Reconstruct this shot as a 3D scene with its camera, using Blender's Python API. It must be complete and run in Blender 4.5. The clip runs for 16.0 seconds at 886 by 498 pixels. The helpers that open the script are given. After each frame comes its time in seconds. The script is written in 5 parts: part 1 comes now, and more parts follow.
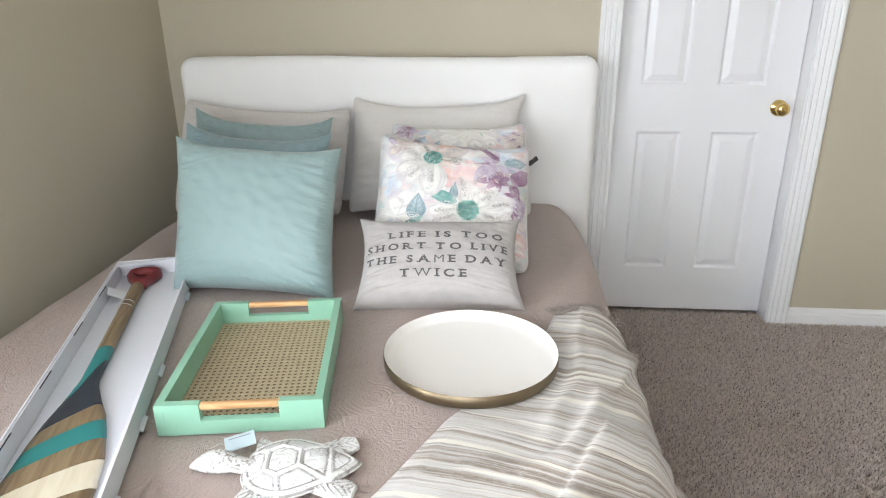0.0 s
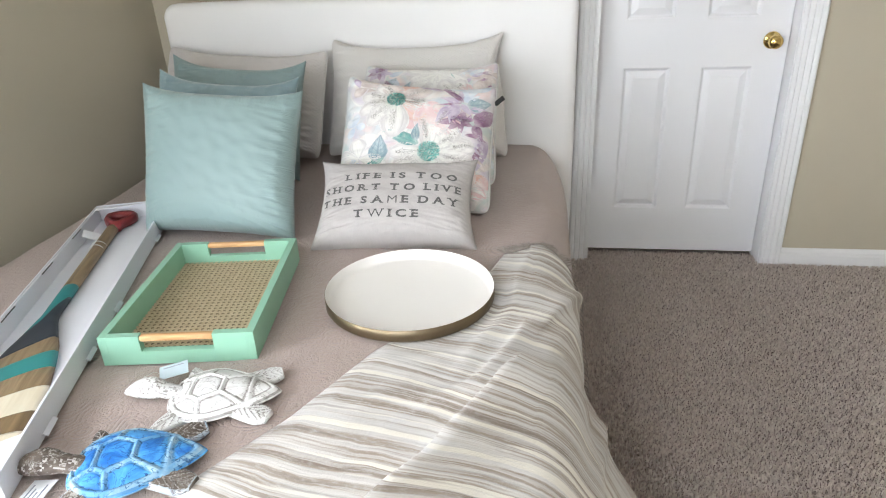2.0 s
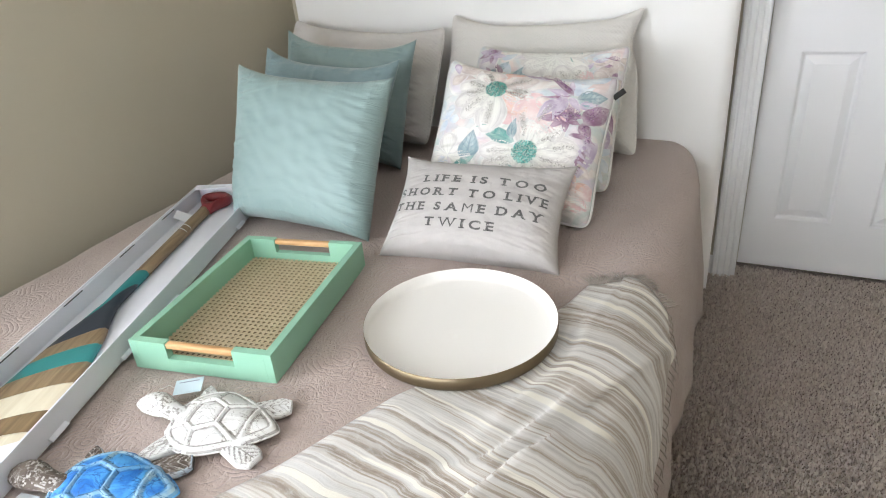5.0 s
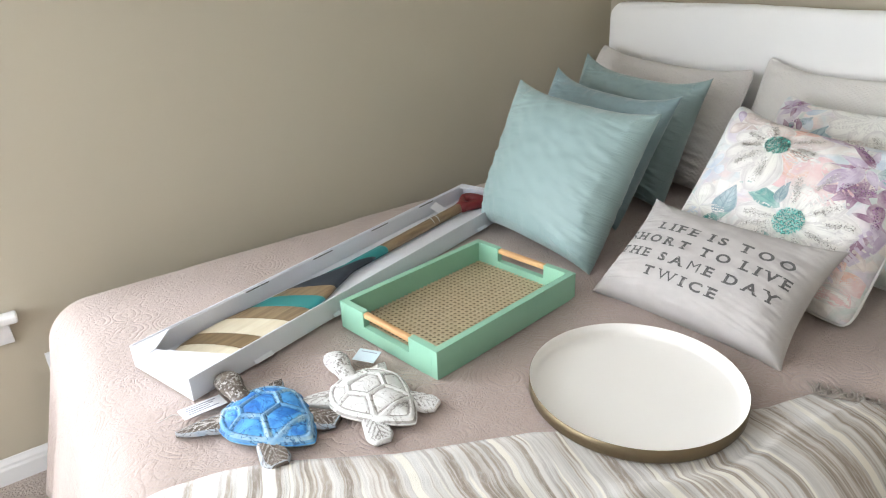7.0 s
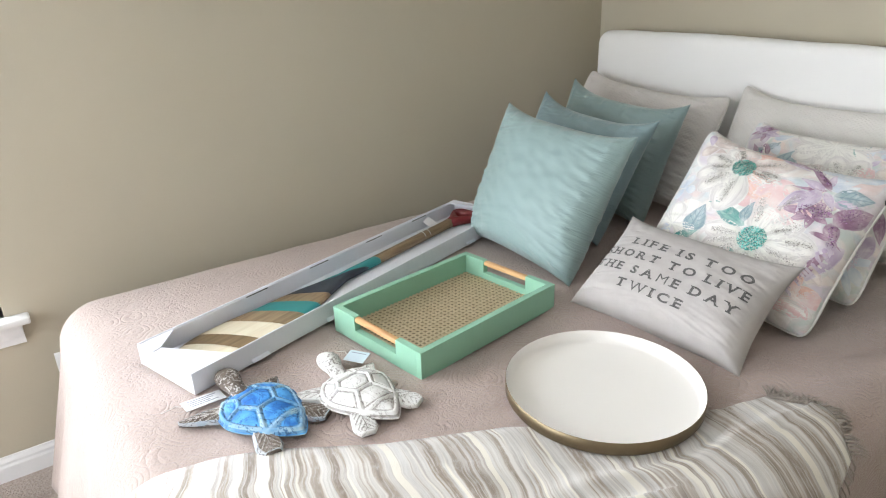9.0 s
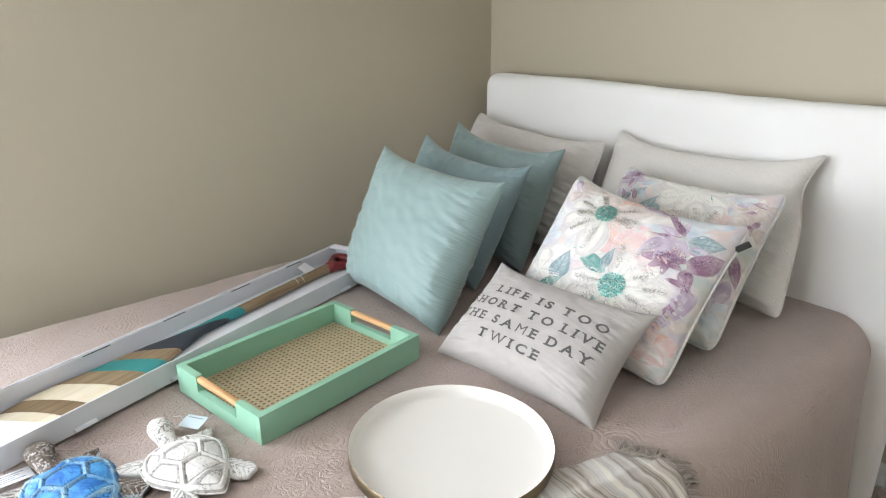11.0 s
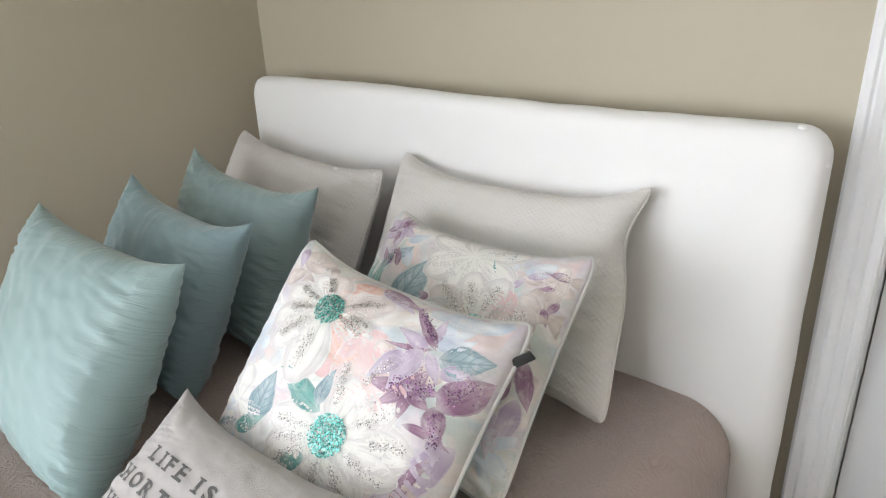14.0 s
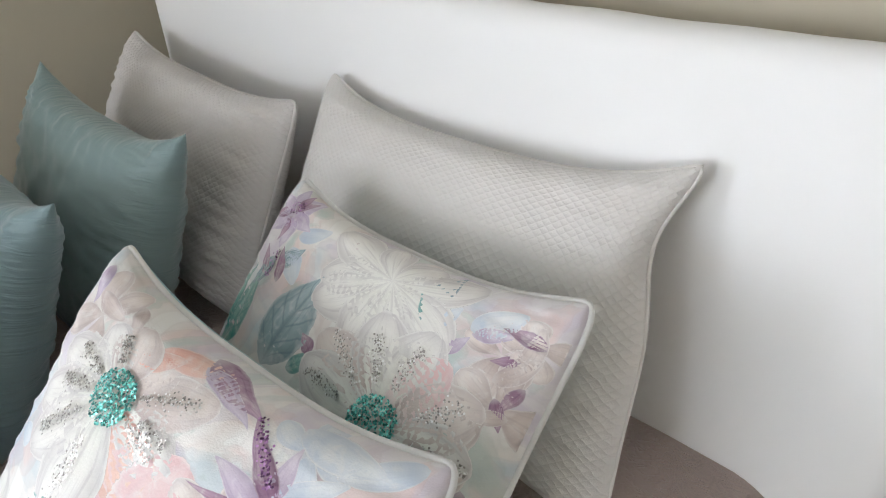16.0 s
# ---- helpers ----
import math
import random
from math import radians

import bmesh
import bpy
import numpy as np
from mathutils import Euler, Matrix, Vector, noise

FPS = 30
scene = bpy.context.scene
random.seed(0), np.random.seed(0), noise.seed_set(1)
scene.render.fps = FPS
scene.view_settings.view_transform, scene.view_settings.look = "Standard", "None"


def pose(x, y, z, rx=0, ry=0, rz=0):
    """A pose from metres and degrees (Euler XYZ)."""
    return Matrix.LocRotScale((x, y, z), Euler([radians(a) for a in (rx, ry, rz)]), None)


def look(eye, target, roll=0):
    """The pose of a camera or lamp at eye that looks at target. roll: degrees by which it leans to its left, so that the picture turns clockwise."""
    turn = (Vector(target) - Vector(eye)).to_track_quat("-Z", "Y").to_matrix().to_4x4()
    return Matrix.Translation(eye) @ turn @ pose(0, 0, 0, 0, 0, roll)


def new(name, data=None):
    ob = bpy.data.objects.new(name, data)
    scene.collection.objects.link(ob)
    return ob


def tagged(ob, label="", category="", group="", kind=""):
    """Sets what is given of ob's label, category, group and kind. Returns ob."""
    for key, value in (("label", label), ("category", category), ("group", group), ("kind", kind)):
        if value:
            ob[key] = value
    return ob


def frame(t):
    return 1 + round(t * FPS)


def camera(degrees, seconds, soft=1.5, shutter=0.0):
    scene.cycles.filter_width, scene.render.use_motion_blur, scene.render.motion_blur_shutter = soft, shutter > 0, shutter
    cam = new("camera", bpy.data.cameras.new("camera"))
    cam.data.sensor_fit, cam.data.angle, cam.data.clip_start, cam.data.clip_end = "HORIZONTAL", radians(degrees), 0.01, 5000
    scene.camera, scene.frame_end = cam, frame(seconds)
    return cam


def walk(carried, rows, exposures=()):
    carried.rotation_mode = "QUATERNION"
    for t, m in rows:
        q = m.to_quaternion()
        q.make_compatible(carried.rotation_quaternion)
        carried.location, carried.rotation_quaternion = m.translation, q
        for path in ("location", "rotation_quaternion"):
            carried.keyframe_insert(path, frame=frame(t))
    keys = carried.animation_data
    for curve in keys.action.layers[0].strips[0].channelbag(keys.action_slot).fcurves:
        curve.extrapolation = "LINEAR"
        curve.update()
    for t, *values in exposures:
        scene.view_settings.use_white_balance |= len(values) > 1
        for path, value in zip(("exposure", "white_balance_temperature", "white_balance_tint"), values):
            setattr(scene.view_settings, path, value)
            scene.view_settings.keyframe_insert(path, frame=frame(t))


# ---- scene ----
cam = camera(68.2, 16.0, soft=1.1)
METRES, EYE, TILT, LEAN, TURN = 2.65, 1.382, 0.0, 0.0, 5.6
ROWS = [
    (0.0, 0.0, 0.0, 0.0, -0.25, -21.13, 0.64),
    (0.5, 0.0058, -0.0005, 0.0002, -0.35, -21.06, 0.52),
    (1.0, 0.0263, -0.0042, -0.0039, -0.4, -22.85, 0.77),
    (1.5, 0.0566, -0.0078, -0.0053, 1.02, -25.08, 1.59),
    (2.0, 0.0908, -0.0115, -0.0036, 2.89, -25.73, 2.5),
    (2.5, 0.1168, -0.0144, -0.0047, 4.37, -26.3, 2.92),
    (3.0, 0.1308, -0.0096, -0.0042, 7.24, -26.97, 3.27),
    (3.2, 0.1337, -0.0036, -0.0019, 8.78, -27.28, 3.45),
    (5.3, 0.1829, 0.1194, 0.0014, 23.66, -27.67, 4.21),
    (5.5, 0.1935, 0.1309, 0.0039, 27.86, -26.98, 3.62),
    (6.0, 0.2192, 0.1503, 0.0037, 37.2, -25.55, 3.04),
    (6.5, 0.2275, 0.1556, 0.0012, 44.89, -25.25, 2.85),
    (7.0, 0.2344, 0.151, -0.0028, 49.13, -24.37, 2.77),
    (7.5, 0.2334, 0.1464, -0.0005, 51.24, -23.94, 2.2),
    (8.0, 0.2457, 0.1361, 0.0012, 52.28, -23.56, 2.24),
    (10.3, 0.2991, 0.1439, 0.0146, 44.72, -20.8, 1.46),
    (10.5, 0.3034, 0.1623, 0.0128, 44.54, -20.48, 1.33),
    (11.0, 0.301, 0.2056, 0.0105, 44.06, -19.99, 0.54),
    (11.5, 0.2987, 0.2359, 0.01, 43.52, -20.11, 0.24),
    (12.0, 0.2842, 0.2814, 0.0082, 36.29, -20.52, -1.61),
    (12.5, 0.264, 0.3232, 0.0066, 29.98, -20.37, 0.27),
    (13.0, 0.2554, 0.3736, 0.0022, 28.39, -22.0, 0.75),
    (13.5, 0.258, 0.4387, 0.0055, 32.4, -21.84, 1.78),
    (14.0, 0.2655, 0.4988, 0.0072, 35.38, -21.69, 2.06),
    (14.5, 0.2601, 0.5462, -0.0014, 36.29, -23.84, 1.52),
    (15.0, 0.2345, 0.6164, -0.0033, 34.01, -25.2, 0.13),
    (15.5, 0.212, 0.6639, -0.0105, 33.46, -28.06, 1.22),
    (16.0, 0.1907, 0.6934, -0.0155, 37.58, -31.56, 2.27),
]
walk(cam, [(t, pose(0, 0, EYE, TILT, LEAN, TURN) @ pose(METRES * x, METRES * y, METRES * z, 90 + pitch, roll, yaw)) for t, x, y, z, yaw, pitch, roll in ROWS],
     exposures=[(0, 0.12, 6350, 10), (5.5, 0.15, 6380, 10), (7.8, 0.06, 6380, 10), (11, 0.15, 6350, 10), (13, 0.16, 6350, 10), (14.5, 0.14, 6380, 11), (16, 0.05, 6250, 11)])

# ---- plan: metres, north wall faces -y, west wall faces +x ----
WEST, NORTH, EAST, SOUTH, HIGH = -1.425, 2.735, 2.7, -2.0, 2.44
BED_L, BED_R, BED_FOOT, BED_TOP = -1.215, 0.207, 0.535, 0.59
WIN_Y0, WIN_Y1, WIN_Z0, WIN_Z1 = -0.72, 0.31, 0.53, 2.05
BACK_X0, BACK_X1 = -1.2, 0.5
DOOR_X0, DOOR_X1, DOOR_H = 0.442, 1.172, 2.045

# ---- light ----
world = bpy.data.worlds.new("world")
scene.world = world
world.use_nodes = True
wn = world.node_tree.nodes
sky = wn.new("ShaderNodeTexSky")
sky.sky_type, sky.sun_disc, sky.sun_elevation, sky.sun_rotation = "NISHITA", False, radians(48), radians(100)
wn["Background"].inputs["Strength"].default_value = 0.15
world.node_tree.links.new(sky.outputs["Color"], wn["Background"].inputs["Color"])

sun = new("sun", bpy.data.lights.new("sun", "SUN"))
sun.data.energy, sun.data.angle, sun.data.color = 2.0, radians(0.5), (1, 0.96, 0.9)
sun.matrix_world = look((6, 0, 6.6), (0, 0, 0))

window_light = new("window_light", bpy.data.lights.new("window_light", "AREA"))
window_light.data.shape, window_light.data.size, window_light.data.size_y = "RECTANGLE", WIN_Y1 - WIN_Y0 - 0.06, WIN_Z1 - WIN_Z0 - 0.06
window_light.data.energy, window_light.data.color = 65.0, (0.925, 0.955, 1.0)
window_light.matrix_world = look((WEST - 0.16, (WIN_Y0 + WIN_Y1) / 2, (WIN_Z0 + WIN_Z1) / 2), (WEST + 2, (WIN_Y0 + WIN_Y1) / 2, (WIN_Z0 + WIN_Z1) / 2))

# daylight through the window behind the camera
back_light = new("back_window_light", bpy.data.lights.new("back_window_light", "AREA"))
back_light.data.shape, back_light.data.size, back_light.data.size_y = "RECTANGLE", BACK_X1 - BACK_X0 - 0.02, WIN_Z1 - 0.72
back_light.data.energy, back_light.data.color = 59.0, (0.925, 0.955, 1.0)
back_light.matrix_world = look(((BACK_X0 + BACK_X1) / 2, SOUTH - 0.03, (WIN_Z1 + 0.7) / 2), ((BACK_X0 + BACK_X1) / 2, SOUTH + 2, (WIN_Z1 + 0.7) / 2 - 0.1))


# ---- material helpers ----
def nodes_of(name, rough=0.6, metal=0.0):
    m = bpy.data.materials.new(name)
    m.use_nodes = True
    nt = m.node_tree
    b = nt.nodes["Principled BSDF"]
    b.inputs["Roughness"].default_value, b.inputs["Metallic"].default_value = rough, metal
    return m, nt, b


def link(nt, a, b):
    nt.links.new(a, b)


def coords(nt, kind="Object", scale=(1, 1, 1), rot=(0, 0, 0)):
    tc, mp = nt.nodes.new("ShaderNodeTexCoord"), nt.nodes.new("ShaderNodeMapping")
    mp.inputs["Scale"].default_value = scale
    mp.inputs["Rotation"].default_value = rot
    link(nt, tc.outputs[kind], mp.inputs["Vector"])
    return mp.outputs["Vector"]


def noise_tex(nt, vec, scale, detail=4.0, rough=0.55, dist=0.0):
    n = nt.nodes.new("ShaderNodeTexNoise")
    n.inputs["Scale"].default_value, n.inputs["Detail"].default_value = scale, detail
    n.inputs["Roughness"].default_value, n.inputs["Distortion"].default_value = rough, dist
    link(nt, vec, n.inputs["Vector"])
    return n.outputs["Fac"]


def ramp(nt, fac, stops, mode="LINEAR"):
    r = nt.nodes.new("ShaderNodeValToRGB")
    r.color_ramp.interpolation = mode
    el = r.color_ramp.elements
    while len(el) < len(stops):
        el.new(0.5)
    for e, (p, c) in zip(el, stops):
        e.position = p
        e.color = (*c, 1) if len(c) == 3 else c
    link(nt, fac, r.inputs["Fac"])
    return r.outputs["Color"]


def mix(nt, fac, a, b, mode="MIX"):
    n = nt.nodes.new("ShaderNodeMix")
    n.data_type, n.blend_type = "RGBA", mode
    for sock, v in ((n.inputs[0], fac), (n.inputs[6], a), (n.inputs[7], b)):
        if isinstance(v, bpy.types.NodeSocket):
            link(nt, v, sock)
        else:
            sock.default_value = v if isinstance(v, float) else (*v, 1)
    return n.outputs[2]


def maths(nt, op, a, b=0.0):
    n = nt.nodes.new("ShaderNodeMath")
    n.operation = op
    for sock, v in ((n.inputs[0], a), (n.inputs[1], b)):
        if isinstance(v, bpy.types.NodeSocket):
            link(nt, v, sock)
        else:
            sock.default_value = v
    return n.outputs[0]


def bump(nt, b, height, strength=0.3, dist=0.01):
    n = nt.nodes.new("ShaderNodeBump")
    n.inputs["Strength"].default_value, n.inputs["Distance"].default_value = strength, dist
    link(nt, height, n.inputs["Height"])
    link(nt, n.outputs["Normal"], b.inputs["Normal"])
    return n


def fabric(name, c1, c2, big=6.0, weave=900.0, rough=0.85, sheen=0.2, strength=0.15, kind="Object"):
    m, nt, b = nodes_of(name, rough)
    v = coords(nt, kind)
    big_n, fine = noise_tex(nt, v, big, 3), noise_tex(nt, v, weave, 2)
    col = mix(nt, big_n, c1, c2)
    col = mix(nt, maths(nt, "MULTIPLY", fine, 0.25), col, tuple(x * 0.7 for x in c2))
    link(nt, col, b.inputs["Base Color"])
    b.inputs["Sheen Weight"].default_value = sheen
    bump(nt, b, maths(nt, "ADD", fine, maths(nt, "MULTIPLY", noise_tex(nt, v, 60, 3), 1.5)), strength, 0.002)
    return m


def painted(name, c, rough=0.45, vary=0.06, grain=40.0, strength=0.05):
    m, nt, b = nodes_of(name, rough)
    v = coords(nt)
    col = mix(nt, noise_tex(nt, v, 3.0, 4), tuple(x * (1 - vary) for x in c), tuple(min(1, x * (1 + vary)) for x in c))
    link(nt, col, b.inputs["Base Color"])
    bump(nt, b, noise_tex(nt, v, grain, 4), strength, 0.003)
    return m


def wood(name, dark, light, scale=(60, 4, 60), rough=0.5):
    m, nt, b = nodes_of(name, rough)
    v = coords(nt, "Object", scale)
    n = noise_tex(nt, v, 1.0, 6, 0.65, 0.6)
    link(nt, ramp(nt, n, [(0.3, dark), (0.7, light)]), b.inputs["Base Color"])
    bump(nt, b, n, 0.1, 0.002)
    return m


def make_wall_paint(name):
    m, nt, b = nodes_of(name, 0.75)
    v = coords(nt)
    col = mix(nt, noise_tex(nt, v, 1.2, 3), (0.475, 0.43, 0.335), (0.515, 0.465, 0.365))
    link(nt, col, b.inputs["Base Color"])
    bump(nt, b, maths(nt, "ADD", noise_tex(nt, v, 160, 3), noise_tex(nt, v, 45, 2)), 0.12, 0.002)
    return m


def make_quilt():
    """Embossed rings and scrolls stitched into a dusty taupe cotton."""
    m, nt, b = nodes_of("quilted_cotton", 0.8)
    v = coords(nt, "UV")
    nz = nt.nodes.new("ShaderNodeTexNoise")
    nz.inputs["Scale"].default_value, nz.inputs["Detail"].default_value = 9.0, 2
    link(nt, v, nz.inputs["Vector"])
    warp = nt.nodes.new("ShaderNodeVectorMath")
    warp.operation = "MULTIPLY_ADD"
    link(nt, nz.outputs["Color"], warp.inputs[0])
    warp.inputs[1].default_value = (0.05, 0.05, 0.0)
    link(nt, v, warp.inputs[2])
    vo = nt.nodes.new("ShaderNodeTexVoronoi")
    vo.inputs["Scale"].default_value = 13.0
    link(nt, warp.outputs[0], vo.inputs["Vector"])

    def grooves(x, k):
        return maths(nt, "POWER", maths(nt, "ABSOLUTE", maths(nt, "SINE", maths(nt, "MULTIPLY", x, k))), 0.4)

    rings = grooves(vo.outputs["Distance"], 25.0)
    scroll = grooves(noise_tex(nt, v, 27.0, 1, 0.5, 1.6), 20.0)
    where = ramp(nt, noise_tex(nt, v, 5.5, 1), [(0.44, (0, 0, 0)), (0.54, (1, 1, 1))])
    where2 = ramp(nt, noise_tex(nt, coords(nt, "UV", (1, 1, 1), (0, 0, 1.0)), 7.0, 2), [(0.36, (0.15, 0.15, 0.15)), (0.56, (1, 1, 1))])
    rings = mix(nt, where, rings, scroll)
    rings = maths(nt, "MULTIPLY", rings, where2)
    puff = noise_tex(nt, v, 16, 3)
    h = maths(nt, "ADD", rings, maths(nt, "MULTIPLY", puff, 1.6))
    fine = noise_tex(nt, v, 500, 2)
    h = maths(nt, "ADD", h, maths(nt, "MULTIPLY", noise_tex(nt, v, 85, 4, 0.6, 0.5), 1.5))
    h = maths(nt, "ADD", h, maths(nt, "MULTIPLY", fine, 0.25))
    col = mix(nt, noise_tex(nt, v, 4, 3), (0.41, 0.325, 0.288), (0.46, 0.37, 0.332))
    col = mix(nt, maths(nt, "MULTIPLY", fine, 0.2), col, (0.33, 0.26, 0.23))
    link(nt, col, b.inputs["Base Color"])
    b.inputs["Sheen Weight"].default_value = 0.25
    bump(nt, b, h, 0.58, 0.0045)
    return m


def make_stripes():
    """Woven throw: irregular taupe, grey and white bands with a cream line here and there, along V."""
    m, nt, b = nodes_of("striped_throw", 0.9)
    tc = nt.nodes.new("ShaderNodeTexCoord")
    sep = nt.nodes.new("ShaderNodeSeparateXYZ")
    link(nt, tc.outputs["UV"], sep.inputs[0])
    wob = noise_tex(nt, coords(nt, "UV", (6, 6, 1)), 1.0, 3)
    y = maths(nt, "ADD", sep.outputs["Y"], maths(nt, "MULTIPLY", wob, 0.02))
    comb = nt.nodes.new("ShaderNodeCombineXYZ")
    link(nt, y, comb.inputs["Y"])
    link(nt, maths(nt, "MULTIPLY", sep.outputs["X"], 0.03), comb.inputs["X"])
    broad = noise_tex(nt, comb.outputs[0], 27.0, 3, 0.55)
    thin = noise_tex(nt, comb.outputs[0], 120.0, 3, 0.65)
    cream = noise_tex(nt, comb.outputs[0], 52.0, 1, 0.4, 0.2)
    col = ramp(nt, broad, [(0.33, (0.23, 0.175, 0.13)), (0.42, (0.36, 0.295, 0.235)), (0.455, (0.51, 0.49, 0.47)), (0.53, (0.68, 0.65, 0.61)), (0.565, (0.38, 0.315, 0.255)), (0.64, (0.25, 0.195, 0.15))])
    col = mix(nt, ramp(nt, thin, [(0.49, (0, 0, 0)), (0.58, (0.5, 0.5, 0.5))]), col, (0.78, 0.76, 0.73))
    col = mix(nt, ramp(nt, thin, [(0.36, (0.4, 0.4, 0.4)), (0.44, (0, 0, 0))]), col, (0.30, 0.255, 0.215))
    patch = noise_tex(nt, coords(nt, "UV", (60, 190, 1)), 1.0, 4, 0.65)
    col = mix(nt, ramp(nt, patch, [(0.48, (0, 0, 0)), (0.70, (0.35, 0.35, 0.35))]), col, (0.70, 0.69, 0.67))
    col = mix(nt, ramp(nt, cream, [(0.615, (0, 0, 0)), (0.645, (1, 1, 1))]), col, (0.82, 0.785, 0.70))
    fuzz = noise_tex(nt, coords(nt, "UV", (260, 700, 1)), 1.0, 3)
    col = mix(nt, maths(nt, "MULTIPLY", fuzz, 0.22), col, (0.30, 0.27, 0.24))
    link(nt, col, b.inputs["Base Color"])
    b.inputs["Sheen Weight"].default_value = 0.3
    bump(nt, b, maths(nt, "ADD", fuzz, maths(nt, "MULTIPLY", thin, 1.0)), 0.45, 0.003)
    return m


def make_satin(name, c):
    m, nt, b = nodes_of(name, 0.50)
    v = coords(nt, "UV")
    col = mix(nt, noise_tex(nt, v, 3, 3), tuple(x * 0.93 for x in c), tuple(min(1, x * 1.06) for x in c))
    link(nt, col, b.inputs["Base Color"])
    b.inputs["Sheen Weight"].default_value, b.inputs["Sheen Roughness"].default_value = 0.35, 0.4
    soft = noise_tex(nt, coords(nt, "UV", (6, 11, 1)), 1.0, 3, 0.5, 0.6)
    sep = nt.nodes.new("ShaderNodeSeparateXYZ")
    link(nt, v, sep.inputs[0])
    h = maths(nt, "MULTIPLY", soft, 0.14)
    # short puckers that run in from the side seams and from the hems
    for axis, stretch in (("X", (15, 62, 1)), ("Y", (62, 15, 1))):
        near = ramp(nt, maths(nt, "ABSOLUTE", sep.outputs[axis]), [(0.13, (0, 0, 0)), (0.185, (0.35, 0.35, 0.35)), (0.225, (1, 1, 1))])
        pucker = noise_tex(nt, coords(nt, "UV", stretch), 1.0, 2, 0.5, 0.7)
        ridge = maths(nt, "SUBTRACT", 1.0, maths(nt, "ABSOLUTE", maths(nt, "MULTIPLY", maths(nt, "SUBTRACT", pucker, 0.5), 3.2)))
        h = maths(nt, "ADD", h, maths(nt, "MULTIPLY", maths(nt, "MULTIPLY", near, ridge), 0.6))
    bump(nt, b, maths(nt, "ADD", h, maths(nt, "MULTIPLY", noise_tex(nt, v, 700, 1), 0.06)), 0.48, 0.006)
    return m


def make_woven(name, c):
    """Small basket weave pressed into the sham."""
    m, nt, b = nodes_of(name, 0.85)
    v = coords(nt, "UV")
    sep = nt.nodes.new("ShaderNodeSeparateXYZ")
    nzw = maths(nt, "MULTIPLY", noise_tex(nt, v, 45, 3), 0.006)
    link(nt, v, sep.inputs[0])
    x, y = maths(nt, "ADD", sep.outputs["X"], nzw), maths(nt, "ADD", sep.outputs["Y"], nzw)
    def lattice(k):
        return maths(nt, "ABSOLUTE", maths(nt, "SINE", maths(nt, "MULTIPLY", maths(nt, "ADD", x, maths(nt, "MULTIPLY", y, k)), 3.1416 / 0.0155)))

    puffs = maths(nt, "MULTIPLY", lattice(1.25), lattice(-1.25))
    inv = maths(nt, "POWER", puffs, 0.5)
    fine = noise_tex(nt, v, 600, 2)
    col = mix(nt, noise_tex(nt, v, 5, 3), tuple(q * 0.95 for q in c), c)
    link(nt, col, b.inputs["Base Color"])
    b.inputs["Sheen Weight"].default_value = 0.2
    bump(nt, b, maths(nt, "ADD", inv, maths(nt, "MULTIPLY", fine, 0.5)), 0.42, 0.003)
    return m


def make_printed_ground():
    """White cotton with soft watercolour washes and thin brushed petal outlines."""
    m, nt, b = nodes_of("printed_cotton", 0.72)

    def wash(shift, scale, lo, hi, amount):
        v = coords(nt, "UV")
        sh = nt.nodes.new("ShaderNodeVectorMath")
        sh.inputs[1].default_value = (shift, shift * 1.7, shift * 0.6)
        link(nt, v, sh.inputs[0])
        n = noise_tex(nt, sh.outputs[0], scale, 4, 0.5, 0.9)
        return n, ramp(nt, n, [(lo, (0, 0, 0)), (hi, (amount, amount, amount))])

    col = (0.83, 0.82, 0.795)
    for shift, scale, lo, hi, amount, tint in ((0.3, 9.0, 0.46, 0.66, 0.75, (0.70, 0.61, 0.57)), (2.1, 8.0, 0.49, 0.64, 0.80, (0.52, 0.60, 0.64)), (4.4, 10.0, 0.52, 0.66, 0.65, (0.58, 0.51, 0.61)), (6.2, 11.0, 0.55, 0.68, 0.5, (0.78, 0.58, 0.55)), (8.9, 13.0, 0.54, 0.66, 0.65, (0.50, 0.60, 0.56))):
        n, w = wash(shift, scale, lo, hi, amount)
        col = mix(nt, w, col, tint)
        # the pigment gathers in a line where a wash dried
        rim = ramp(nt, n, [(lo + 0.012, (0, 0, 0)), (lo + 0.028, (0.13, 0.13, 0.13)), (lo + 0.06, (0, 0, 0))])
        col = mix(nt, rim, col, tuple(x * 0.62 for x in tint))
    link(nt, col, b.inputs["Base Color"])
    v = coords(nt, "UV")
    bump(nt, b, maths(nt, "ADD", noise_tex(nt, v, 500, 2), maths(nt, "MULTIPLY", noise_tex(nt, v, 30, 3), 2.0)), 0.15, 0.002)
    return m


